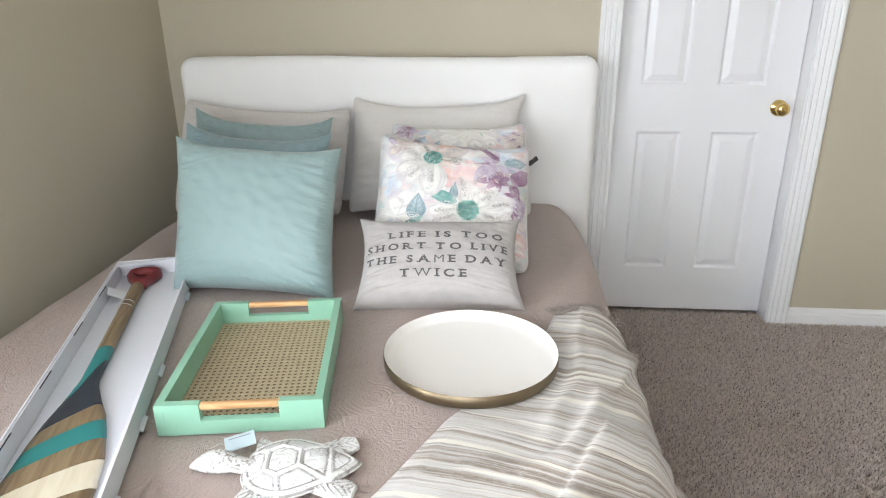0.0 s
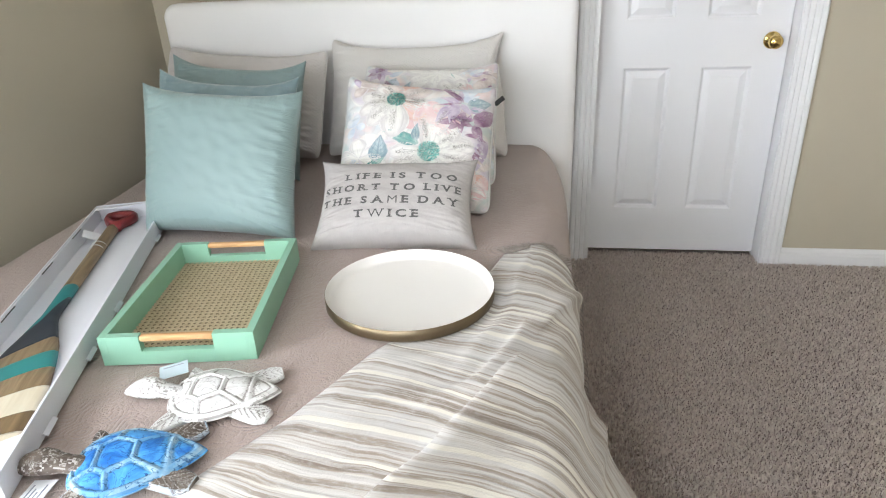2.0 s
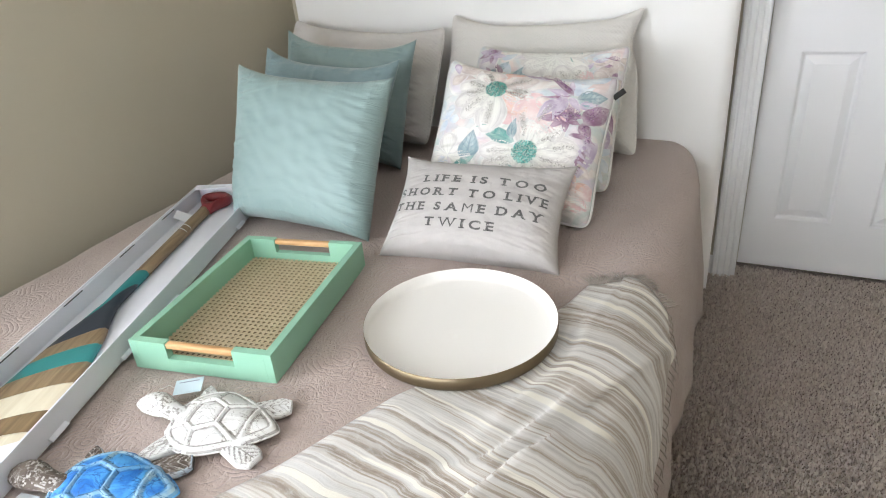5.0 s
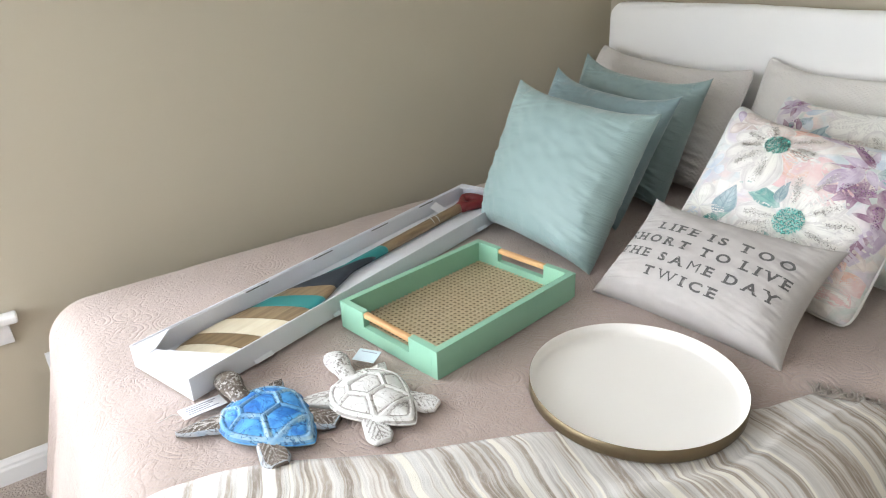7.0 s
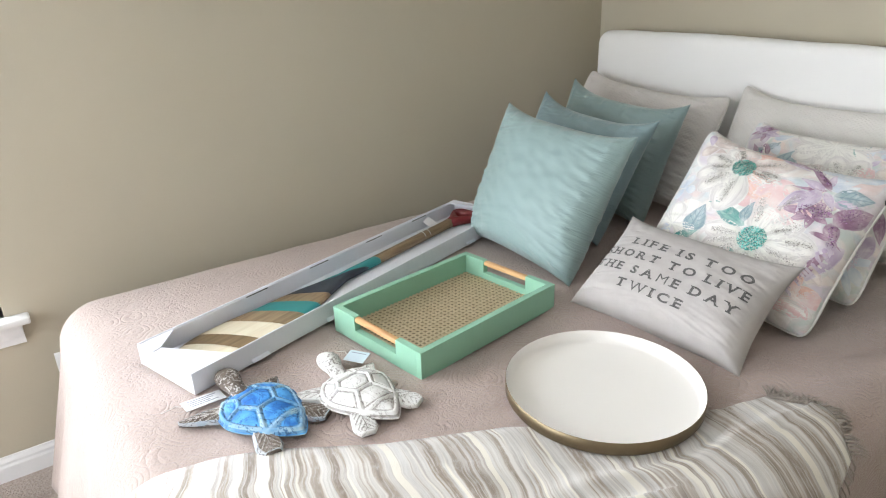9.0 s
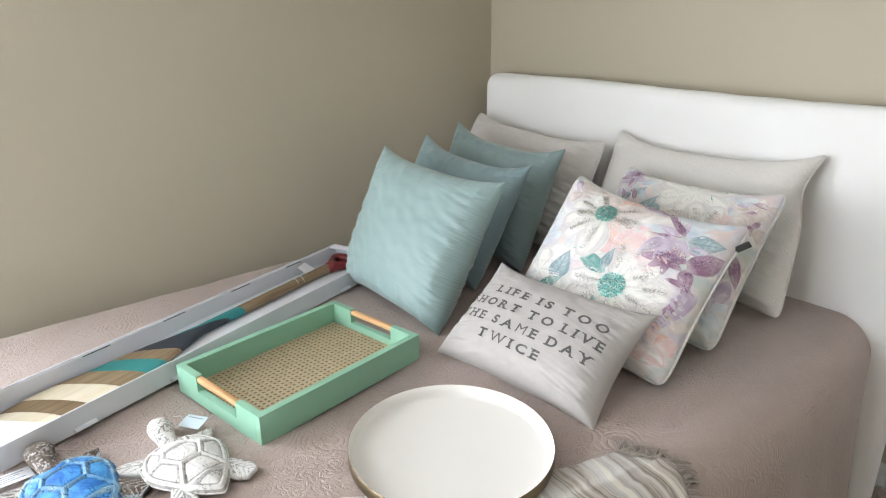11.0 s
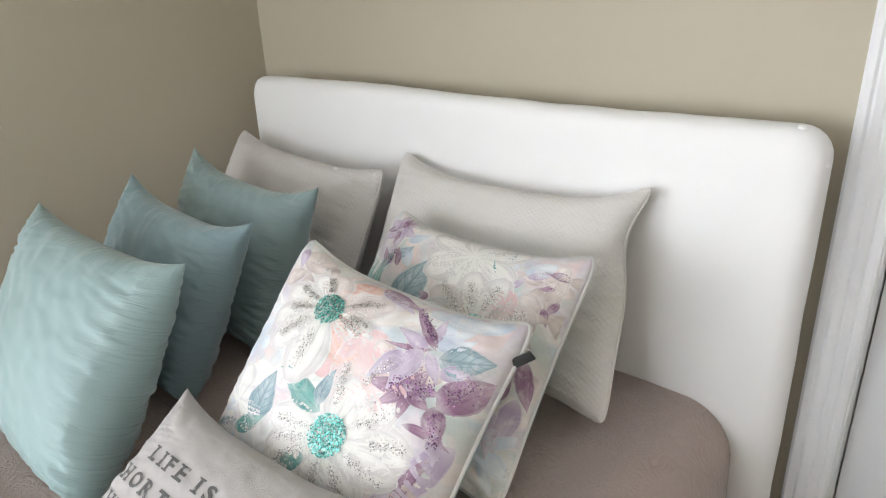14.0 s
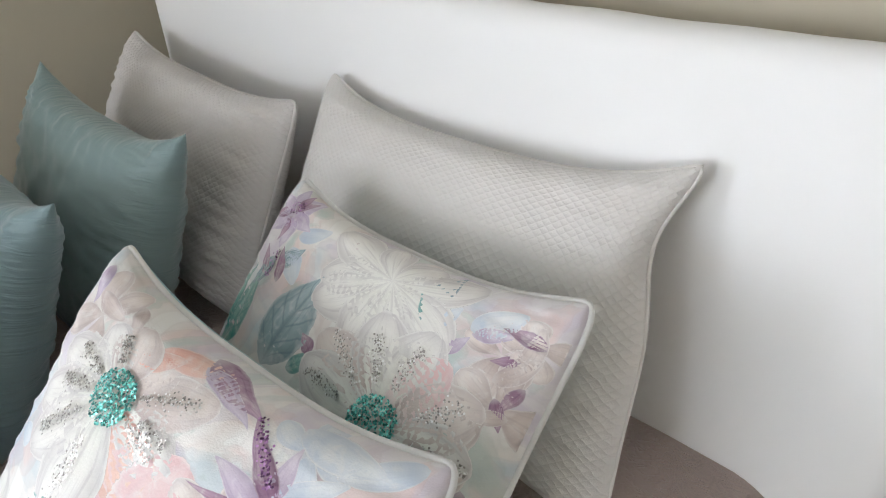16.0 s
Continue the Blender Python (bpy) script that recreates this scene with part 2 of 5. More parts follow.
def make_petal(name, heart, tip, vein, amount=0.5, veins=0.0, fade=0.55):
    """Print ink that runs from the heart of a petal (U = 0) to its tip, with brushed streaks and, on leaves, drawn veins."""
    m, nt, b = nodes_of(name, 0.72)
    tc = nt.nodes.new("ShaderNodeTexCoord")
    sep = nt.nodes.new("ShaderNodeSeparateXYZ")
    link(nt, tc.outputs["UV"], sep.inputs[0])
    along = sep.outputs["X"]
    blot = noise_tex(nt, coords(nt), 20, 4, 0.55, 0.8)
    f = maths(nt, "ADD", along, maths(nt, "MULTIPLY", maths(nt, "SUBTRACT", blot, 0.5), 1.1))
    col = ramp(nt, f, [(0.1, heart), (0.80, tip)])
    across = maths(nt, "ABSOLUTE", maths(nt, "MULTIPLY", maths(nt, "SUBTRACT", sep.outputs["Y"], 0.5), 2.0))
    pool = noise_tex(nt, coords(nt), 42, 5, 0.6, 1.2)
    col = mix(nt, maths(nt, "MULTIPLY", ramp(nt, pool, [(0.50, (0, 0, 0)), (0.68, (1, 1, 1))]), 0.45), col, (0.83, 0.815, 0.79))
    streak = noise_tex(nt, coords(nt, "UV", (1.6, 15, 1)), 1.0, 3, 0.6, 0.5)
    col = mix(nt, maths(nt, "MULTIPLY", ramp(nt, streak, [(0.50, (0, 0, 0)), (0.70, (1, 1, 1))]), amount * 0.75), col, vein)
    if veins:
        slant = maths(nt, "SUBTRACT", maths(nt, "MULTIPLY", along, 6.0), maths(nt, "MULTIPLY", across, 1.7))
        wobble = maths(nt, "ADD", slant, maths(nt, "MULTIPLY", blot, 0.6))
        rib = ramp(nt, maths(nt, "ABSOLUTE", maths(nt, "SUBTRACT", maths(nt, "FRACT", wobble), 0.5)), [(0.0, (1, 1, 1)), (0.13, (0, 0, 0))])
        mid = ramp(nt, across, [(0.02, (1, 1, 1)), (0.11, (0, 0, 0))])
        col = mix(nt, maths(nt, "MULTIPLY", maths(nt, "MAXIMUM", rib, mid), veins), col, vein)
    edge = maths(nt, "ADD", maths(nt, "MAXIMUM", across, maths(nt, "POWER", along, 5.0)), maths(nt, "MULTIPLY", maths(nt, "SUBTRACT", noise_tex(nt, coords(nt), 55, 3), 0.5), 0.34))
    line = ramp(nt, edge, [(0.35, (0, 0, 0)), (0.80, (1, 1, 1)), (0.90, (0.5, 0.5, 0.5))])
    col = mix(nt, maths(nt, "MULTIPLY", line, amount * 0.75), col, vein)
    # the ink thins into the white of the cloth towards the rim and the root
    reach = maths(nt, "MAXIMUM", edge, maths(nt, "MAXIMUM", across, maths(nt, "POWER", along, 5.0)))
    thin = ramp(nt, reach, [(0.80, (0, 0, 0)), (0.92, (fade, fade, fade))])
    col = mix(nt, maths(nt, "MAXIMUM", thin, ramp(nt, along, [(0.0, (0.5, 0.5, 0.5)), (0.2, (0, 0, 0))])), col, (0.83, 0.82, 0.795))
    link(nt, col, b.inputs["Base Color"])
    link(nt, ramp(nt, reach, [(0.925, (1, 1, 1)), (0.93, (0, 0, 0))]), b.inputs["Alpha"])
    bump(nt, b, noise_tex(nt, coords(nt), 500, 2), 0.12, 0.002)
    return m


def metal(name, c, rough):
    m, nt, b = nodes_of(name, rough, 1.0)
    v = coords(nt)
    col = mix(nt, noise_tex(nt, v, 25, 4), tuple(x * 0.8 for x in c), c)
    link(nt, col, b.inputs["Base Color"])
    return m


def make_sequin(name, c):
    m, nt, b = nodes_of(name, 0.30, 0.9)
    g = nt.nodes.new("ShaderNodeNewGeometry")
    col = ramp(nt, g.outputs["Random Per Island"], [(0.0, tuple(x * 0.35 for x in c)), (0.5, c), (1.0, tuple(min(1, x * 1.9 + 0.1) for x in c))])
    link(nt, col, b.inputs["Base Color"])
    return m


def make_carpet():
    m, nt, b = nodes_of("carpet_pile", 0.95)
    g = nt.nodes.new("ShaderNodeNewGeometry")
    n = noise_tex(nt, coords(nt), 9, 4)
    f = maths(nt, "ADD", maths(nt, "MULTIPLY", g.outputs["Random Per Island"], 0.75), maths(nt, "MULTIPLY", n, 0.3))
    col = ramp(nt, f, [(0.1, (0.48, 0.41, 0.36)), (0.5, (0.60, 0.52, 0.46)), (0.95, (0.71, 0.635, 0.57))])
    link(nt, col, b.inputs["Base Color"])
    return m


def make_carpet_base():
    m, nt, b = nodes_of("carpet_backing", 0.95)
    v = coords(nt)
    f = maths(nt, "ADD", maths(nt, "MULTIPLY", noise_tex(nt, v, 130, 3), 0.7), maths(nt, "MULTIPLY", noise_tex(nt, v, 9, 4), 0.3))
    col = ramp(nt, f, [(0.36, (0.34, 0.285, 0.25)), (0.5, (0.44, 0.375, 0.335)), (0.64, (0.52, 0.45, 0.405))])
    link(nt, col, b.inputs["Base Color"])
    bump(nt, b, f, 0.9, 0.02)
    return m


def make_distressed(name, base, worn, dark, lo=0.5, hi=0.02):
    """Paint rubbed through to bare wood along the carving."""
    m, nt, b = nodes_of(name, 0.6)
    v = coords(nt)
    col = mix(nt, ramp(nt, noise_tex(nt, v, 26, 5, 0.6, 0.6), [(0.4, (0, 0, 0)), (0.65, (1, 1, 1))]), base, worn)
    crack = noise_tex(nt, coords(nt, "Object", (20, 30, 30)), 1.0, 4, 0.55, 1.8)
    col = mix(nt, ramp(nt, crack, [(lo - hi, (0, 0, 0)), (lo - hi * 0.3, (1, 1, 1)), (lo + hi * 0.3, (1, 1, 1)), (lo + hi, (0, 0, 0))]), col, dark)
    link(nt, col, b.inputs["Base Color"])
    bump(nt, b, crack, 0.5, 0.003)
    return m


def make_headboard_cloth():
    m, nt, b = nodes_of("white_slipcover", 0.8)
    v = coords(nt)
    col = mix(nt, noise_tex(nt, v, 4, 3), (0.86, 0.85, 0.84), (0.89, 0.88, 0.87))
    link(nt, col, b.inputs["Base Color"])
    b.inputs["Sheen Weight"].default_value = 0.15
    soft = noise_tex(nt, coords(nt, "Object", (3, 3, 5)), 1.0, 3)
    bump(nt, b, maths(nt, "ADD", maths(nt, "MULTIPLY", soft, 3.0), maths(nt, "MULTIPLY", noise_tex(nt, v, 700, 2), 0.06)), 0.25, 0.01)
    return m


M_WALL = make_wall_paint("tan_wall_paint")
M_CEIL = painted("ceiling_white", (0.78, 0.77, 0.74), 0.9, 0.02, 60, 0.3)
M_TRIM = painted("white_trim_paint", (0.80, 0.80, 0.81), 0.35, 0.02, 30, 0.03)
M_DOOR = painted("white_door_paint", (0.80, 0.80, 0.82), 0.4, 0.02, 200, 0.06)
M_BRASS = metal("polished_brass", (0.80, 0.58, 0.22), 0.16)
M_OLDBRASS = metal("brushed_brass", (0.25, 0.195, 0.125), 0.42)
M_ENAMEL = painted("cream_enamel", (0.85, 0.825, 0.79), 0.3, 0.02, 15, 0.02)
M_CARPET, M_CARPETBASE = make_carpet(), make_carpet_base()
M_QUILT, M_THROW = make_quilt(), make_stripes()
M_FRINGE = fabric("fringe_yarn", (0.40, 0.35, 0.30), (0.30, 0.26, 0.23))
M_HEAD = make_headboard_cloth()
M_MATTRESS = fabric("mattress_ticking", (0.7, 0.69, 0.66), (0.62, 0.61, 0.58))
M_BLUE1 = make_satin("pale_aqua_satin", (0.285, 0.395, 0.390))
M_BLUE2 = make_satin("dusty_aqua_satin", (0.24, 0.34, 0.365))
M_BLUE3 = make_satin("sage_aqua_satin", (0.245, 0.335, 0.335))
M_SHAM = make_woven("ivory_weave", (0.72, 0.69, 0.66))
M_SHAM2 = make_woven("stone_weave", (0.64, 0.605, 0.585))
M_LINEN = fabric("oatmeal_linen", (0.545, 0.52, 0.505), (0.44, 0.415, 0.40), 30, 520, 0.9, 0.1, 0.5, "UV")
M_INK = fabric("charcoal_ink", (0.06, 0.06, 0.06), (0.15, 0.145, 0.14), 90, 500)
_nt = M_INK.node_tree
_nt.links.new(ramp(_nt, noise_tex(_nt, coords(_nt), 130, 4), [(0.33, (0.25, 0.25, 0.25)), (0.47, (1, 1, 1))]), _nt.nodes["Principled BSDF"].inputs["Alpha"])
M_PRINT = make_printed_ground()
M_PIPE = fabric("white_piping", (0.74, 0.73, 0.71), (0.68, 0.67, 0.65))
M_TEALBACK = fabric("teal_backing", (0.25, 0.45, 0.46), (0.2, 0.4, 0.42))
M_PINK = make_petal("blush_petal", (0.80, 0.76, 0.72), (0.76, 0.54, 0.54), (0.62, 0.44, 0.48), 0.35)
M_PALE = make_petal("ivory_petal", (0.80, 0.80, 0.74), (0.83, 0.81, 0.78), (0.42, 0.38, 0.40), 0.58)
M_LILAC = make_petal("lilac_petal", (0.46, 0.36, 0.49), (0.68, 0.62, 0.69), (0.34, 0.26, 0.42), 0.42)
M_PLUM = make_petal("plum_petal", (0.27, 0.13, 0.22), (0.54, 0.40, 0.48), (0.17, 0.08, 0.17), 0.5, 0.25, fade=0.35)
M_LEAF = make_petal("blue_grey_leaf", (0.29, 0.40, 0.43), (0.46, 0.56, 0.59), (0.14, 0.22, 0.28), 0.55, 0.55, fade=0.35)
M_MINTLEAF = make_petal("sea_green_leaf", (0.09, 0.33, 0.30), (0.42, 0.60, 0.55), (0.06, 0.20, 0.22), 0.5, 0.3, fade=0.35)
M_BEIGE = make_petal("beige_blossom", (0.55, 0.46, 0.43), (0.78, 0.71, 0.67), (0.40, 0.32, 0.34), 0.4)
M_SKYWASH = make_petal("powder_blue_wash", (0.52, 0.59, 0.68), (0.74, 0.77, 0.79), (0.44, 0.50, 0.62), 0.3)
M_CORAL = make_petal("coral_wash", (0.72, 0.38, 0.30), (0.80, 0.60, 0.52), (0.55, 0.30, 0.30), 0.3)
M_SILVER, M_TEALSEQ, M_PURPLESEQ = make_sequin("silver_sequin", (0.56, 0.53, 0.50)), make_sequin("teal_sequin", (0.14, 0.47, 0.43)), make_sequin("purple_sequin", (0.28, 0.14, 0.30))
M_TAG = painted("label_and_slot_black", (0.03, 0.03, 0.03), 0.6)
M_MINT = painted("mint_lacquer", (0.285, 0.53, 0.39), 0.4, 0.04, 20, 0.04)
M_PINE = wood("honey_wood", (0.55, 0.30, 0.13), (0.72, 0.45, 0.22), (12, 90, 90))
M_CANE = wood("rattan_cane", (0.62, 0.49, 0.30), (0.80, 0.68, 0.47), (70, 70, 70), 0.55)
M_TRAYBASE = wood("brown_board", (0.16, 0.11, 0.06), (0.25, 0.18, 0.10), (8, 50, 50))
M_CARD = painted("white_card", (0.72, 0.73, 0.78), 0.6, 0.03, 60, 0.05)
M_BROWN = wood("walnut_stain", (0.13, 0.085, 0.04), (0.24, 0.165, 0.085), (70, 5, 70))
M_OAK = wood("oak_stain", (0.16, 0.105, 0.055), (0.33, 0.235, 0.135), (70, 5, 70))
M_CREAM = wood("cream_paint", (0.60, 0.52, 0.38), (0.72, 0.66, 0.52), (50, 4, 50), 0.55)
M_TEAL = painted("teal_paint", (0.025, 0.22, 0.22), 0.5, 0.2, 50, 0.2)
M_NAVY = painted("navy_paint", (0.025, 0.032, 0.045), 0.5, 0.2, 50, 0.1)
M_RED = painted("dark_red_paint", (0.19, 0.022, 0.025), 0.4, 0.2, 50, 0.1)
M_TWINE = painted("clear_tie", (0.6, 0.6, 0.58), 0.4)
M_WHITEWOOD = make_distressed("whitewashed_wood", (0.76, 0.76, 0.75), (0.66, 0.65, 0.63), (0.24, 0.22, 0.20), 0.5, 0.009)
M_GREYWOOD = make_distressed("weathered_wood", (0.075, 0.055, 0.042), (0.17, 0.135, 0.11), (0.30, 0.28, 0.26), 0.5, 0.018)
M_BLUESHELL = make_distressed("blue_glaze", (0.012, 0.15, 0.52), (0.09, 0.40, 0.80), (0.012, 0.10, 0.34), 0.5, 0.02)
M_SHELLEDGE = make_distressed("worn_blue_edge", (0.10, 0.30, 0.56), (0.36, 0.52, 0.60), (0.03, 0.12, 0.26), 0.5, 0.02)
M_WHITEEDGE = make_distressed("whitewash_edge", (0.50, 0.49, 0.47), (0.30, 0.28, 0.26), (0.18, 0.16, 0.15), 0.5, 0.02)
M_SHELLLINE = make_distressed("blue_cut", (0.03, 0.17, 0.42), (0.16, 0.36, 0.55), (0.02, 0.08, 0.18), 0.5, 0.04)
M_LIMBRIM = make_distressed("limb_rim_wash", (0.34, 0.42, 0.50), (0.52, 0.52, 0.52), (0.14, 0.13, 0.14), 0.5, 0.03)
M_PALEWOOD = make_distressed("limed_wood", (0.52, 0.50, 0.48), (0.38, 0.35, 0.32), (0.16, 0.13, 0.11), 0.5, 0.03)
M_PAPER = painted("pale_blue_card", (0.52, 0.63, 0.68), 0.6)
M_PAPERW = painted("white_paper", (0.78, 0.79, 0.82), 0.6)
M_GREYINK = painted("grey_print", (0.25, 0.27, 0.33), 0.6)
M_GLASS, _nt, _b = nodes_of("window_glass", 0.02)
_b.inputs["Transmission Weight"].default_value = 1.0
M_OUTDOORS, _nt, _b = nodes_of("daylight_haze", 1.0)
_b.inputs["Base Color"].default_value = (0, 0, 0, 1)
_b.inputs["Emission Strength"].default_value = 1.6
_nt.links.new(ramp(_nt, noise_tex(_nt, coords(_nt), 0.5, 2), [(0.3, (0.62, 0.85, 0.95)), (0.7, (0.85, 0.97, 1.0))]), _b.inputs["Emission Color"])


# ---- mesh helpers ----
def finish(name, bm, material, smooth=True):
    me = bpy.data.meshes.new(name)
    bmesh.ops.recalc_face_normals(bm, faces=bm.faces)
    bm.to_mesh(me)
    bm.free()
    for mt in (material if isinstance(material, (list, tuple)) else [material]):
        me.materials.append(mt)
    if smooth:
        for p in me.polygons:
            p.use_smooth = True
    return new(name, me)


def part(name, bm, material, parent, label="", smooth=True):
    ob = finish(name, bm, material, smooth)
    ob.parent = parent
    if label:
        ob["label"] = label
    return ob


def thing(name, m, label, category, group="", kind=""):
    ob = new(name)
    ob.empty_display_size = 0.05
    ob.matrix_world = m
    return tagged(ob, label, category, group, kind)


def box(bm, x0, x1, y0, y1, z0, z1, bevel=0.0, seg=2):
    vs = [bm.verts.new((x, y, z)) for z in (z0, z1) for y in (y0, y1) for x in (x0, x1)]
    fs = [bm.faces.new([vs[i] for i in q]) for q in ((0, 2, 3, 1), (4, 5, 7, 6), (0, 1, 5, 4), (2, 6, 7, 3), (0, 4, 6, 2), (1, 3, 7, 5))]
    if bevel:
        es = list({e for f in fs for e in f.edges})
        bmesh.ops.bevel(bm, geom=es, offset=bevel, segments=seg, affect="EDGES", profile=0.5)
    return vs


def boxes(*dims, bevel=0.0, seg=2):
    bm = bmesh.new()
    for d in dims:
        box(bm, *d, bevel=bevel, seg=seg)
    return bm


def grid(rows, uvs=None, close=False, bm=None, mat=0):
    """A sheet through rows of points."""
    bm = bm or bmesh.new()
    vs = [[bm.verts.new(p) for p in r] for r in rows]
    uv = bm.loops.layers.uv.verify() if uvs else None
    n, k = len(vs), len(vs[0])
    for i in range(n - 1):
        for j in range(k if close else k - 1):
            ids = [(i, j), (i, (j + 1) % k), (i + 1, (j + 1) % k), (i + 1, j)]
            f = bm.faces.new([vs[a][b] for a, b in ids])
            f.material_index = mat
            if uv:
                for lp, (a, b) in zip(f.loops, ids):
                    lp[uv].uv = uvs[a][b]
    return bm


def lathe(profile, n=48, bm=None):
    bm = bm or bmesh.new()
    rings = [[Vector((r * math.cos(2 * math.pi * i / n), r * math.sin(2 * math.pi * i / n), z)) for i in range(n)] for r, z in profile]
    return grid(rings, close=True, bm=bm)


def tube(points, r, n=8, bm=None):
    """A round cord along points; r may be a list."""
    bm = bm or bmesh.new()
    pts = [Vector(p) for p in points]
    rad = r if isinstance(r, (list, tuple)) else [r] * len(pts)
    rows, side = [], None
    for i, p in enumerate(pts):
        d = (pts[min(i + 1, len(pts) - 1)] - pts[max(i - 1, 0)]).normalized()
        side = (side - d * side.dot(d)).normalized() if side else d.orthogonal().normalized()
        up = d.cross(side)
        rows.append([p + rad[i] * (math.cos(2 * math.pi * k / n) * side + math.sin(2 * math.pi * k / n) * up) for k in range(n)])
    grid(rows, close=True, bm=bm)
    return bm


def lerp(a, b, t):
    return a + (b - a) * t


def table(x, pts):
    """Piecewise linear look-up."""
    if x <= pts[0][0]:
        return pts[0][1]
    for (a, va), (b, vb) in zip(pts, pts[1:]):
        if x <= b:
            return va + (vb - va) * (x - a) / (b - a)
    return pts[-1][1]


# ---- the room ----
def wall(name, dims):
    return tagged(finish(name, boxes(*dims), M_WALL, False), "tan painted drywall wall", "wall", kind="structure")


T = 0.13
wall("wall_north", [(WEST - T, DOOR_X0 - 0.02, NORTH, NORTH + T, 0, HIGH), (DOOR_X1 + 0.02, EAST + T, NORTH, NORTH + T, 0, HIGH), (DOOR_X0 - 0.02, DOOR_X1 + 0.02, NORTH, NORTH + T, DOOR_H + 0.02, HIGH)])
wall("wall_west", [(WEST - T, WEST, SOUTH, WIN_Y0, 0, HIGH), (WEST - T, WEST, WIN_Y1, NORTH, 0, HIGH), (WEST - T, WEST, WIN_Y0, WIN_Y1, 0, WIN_Z0), (WEST - T, WEST, WIN_Y0, WIN_Y1, WIN_Z1, HIGH)])
wall("wall_east", [(EAST, EAST + T, SOUTH, NORTH, 0, HIGH)])
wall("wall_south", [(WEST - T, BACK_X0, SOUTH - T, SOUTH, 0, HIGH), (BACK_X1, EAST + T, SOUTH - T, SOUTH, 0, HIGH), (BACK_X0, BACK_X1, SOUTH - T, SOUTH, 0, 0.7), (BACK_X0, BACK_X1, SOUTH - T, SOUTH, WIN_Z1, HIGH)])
tagged(finish("ceiling", boxes((WEST - T, EAST + T, SOUTH - T, NORTH + T, HIGH, HIGH + 0.1)), M_CEIL, False), "white painted ceiling", "ceiling", kind="structure")
# unseen light blocker, added so the gap under the door stays dark
tagged(finish("wall_closet", boxes((DOOR_X0 - 0.1, DOOR_X1 + 0.1, NORTH + T + 0.003, NORTH + T + 0.05, 0, HIGH)), M_WALL, False), "unseen panel that keeps light out behind the closed door", "wall", kind="structure")
floor = tagged(finish("floor", boxes((WEST - T, EAST + T, SOUTH - T, NORTH + 0.35, -0.1, 0)), M_CARPETBASE, False), "taupe flecked cut-pile carpet over the floor", "carpet", kind="structure")


def pile(x0, x1, y0, y1, step, seed):
    """Twisted yarn tufts of the carpet, each a leaning two-sided blade."""
    rng = np.random.default_rng(seed)
    gx, gy = np.meshgrid(np.arange(x0, x1, step), np.arange(y0, y1, step))
    n = gx.size
    x, y = gx.ravel() + rng.uniform(-0.6, 0.6, n) * step, gy.ravel() + rng.uniform(-0.6, 0.6, n) * step
    a, lean, h, w = rng.uniform(0, 6.283, n), rng.uniform(0, 0.009, n), rng.uniform(0.008, 0.016, n), rng.uniform(0.0018, 0.0034, n)
    b = rng.uniform(0, 6.283, n)
    dx, dy, lx, ly = np.cos(a) * w, np.sin(a) * w, np.cos(b) * lean, np.sin(b) * lean
    z = np.full(n, -0.004)
    v = np.stack([np.stack(q, -1) for q in ((x - dx, y - dy, z), (x + dx, y + dy, z), (x + dx + lx, y + dy + ly, h), (x - dx + lx, y - dy + ly, h * 0.9))], 1).reshape(-1, 3)
    me = bpy.data.meshes.new("carpet_pile")
    me.from_pydata(v.tolist(), [], np.arange(4 * n).reshape(-1, 4).tolist())
    me.materials.append(M_CARPET)
    ob = new("carpet_pile", me)
    ob.parent = floor
    return tagged(ob, "taupe and brown flecked carpet tufts", kind="stuff")


pile(0.12, 2.3, -0.1, NORTH + 0.08, 0.0055, 3)


def moulding(name, p0, p1, out, profile, label, material=M_TRIM):
    """A moulding from p0 to p1 whose profile (depth, rise) stands out of the wall along out."""
    p0, p1, out = Vector(p0), Vector(p1), Vector(out)
    rise = Vector((0, 0, 1)) if abs((p1 - p0).z) < 1e-6 else out.cross((p1 - p0).normalized())
    bm = bmesh.new()
    rings = [[bm.verts.new(p + out * d + rise * r) for d, r in profile] for p in (p0, p1)]
    k = len(profile)
    for i in range(k):
        bm.faces.new([rings[0][i], rings[0][(i + 1) % k], rings[1][(i + 1) % k], rings[1][i]])
    bm.faces.new(rings[0]), bm.faces.new(rings[1])
    return tagged(finish(name, bm, material, False), label, "trim", kind="structure")


BASE = [(0, 0), (0.013, 0), (0.013, 0.05), (0.010, 0.058), (0.010, 0.066), (0.005, 0.076), (0.003, 0.083), (0, 0.083)]
moulding("baseboard", (DOOR_X1 + 0.085, NORTH, 0), (EAST, NORTH, 0), (0, -1, 0), BASE, "white painted wooden baseboard")
moulding("baseboard", (WEST, NORTH, 0), (DOOR_X0 - 0.08, NORTH, 0), (0, -1, 0), BASE, "white painted wooden baseboard")
moulding("baseboard", (WEST, SOUTH, 0), (WEST, NORTH - 0.014, 0), (1, 0, 0), BASE, "white painted wooden baseboard")
moulding("baseboard", (EAST, SOUTH, 0), (EAST, NORTH - 0.014, 0), (-1, 0, 0), BASE, "white painted wooden baseboard")
moulding("baseboard", (WEST + 0.014, SOUTH, 0), (EAST - 0.014, SOUTH, 0), (0, 1, 0), BASE, "white painted wooden baseboard")

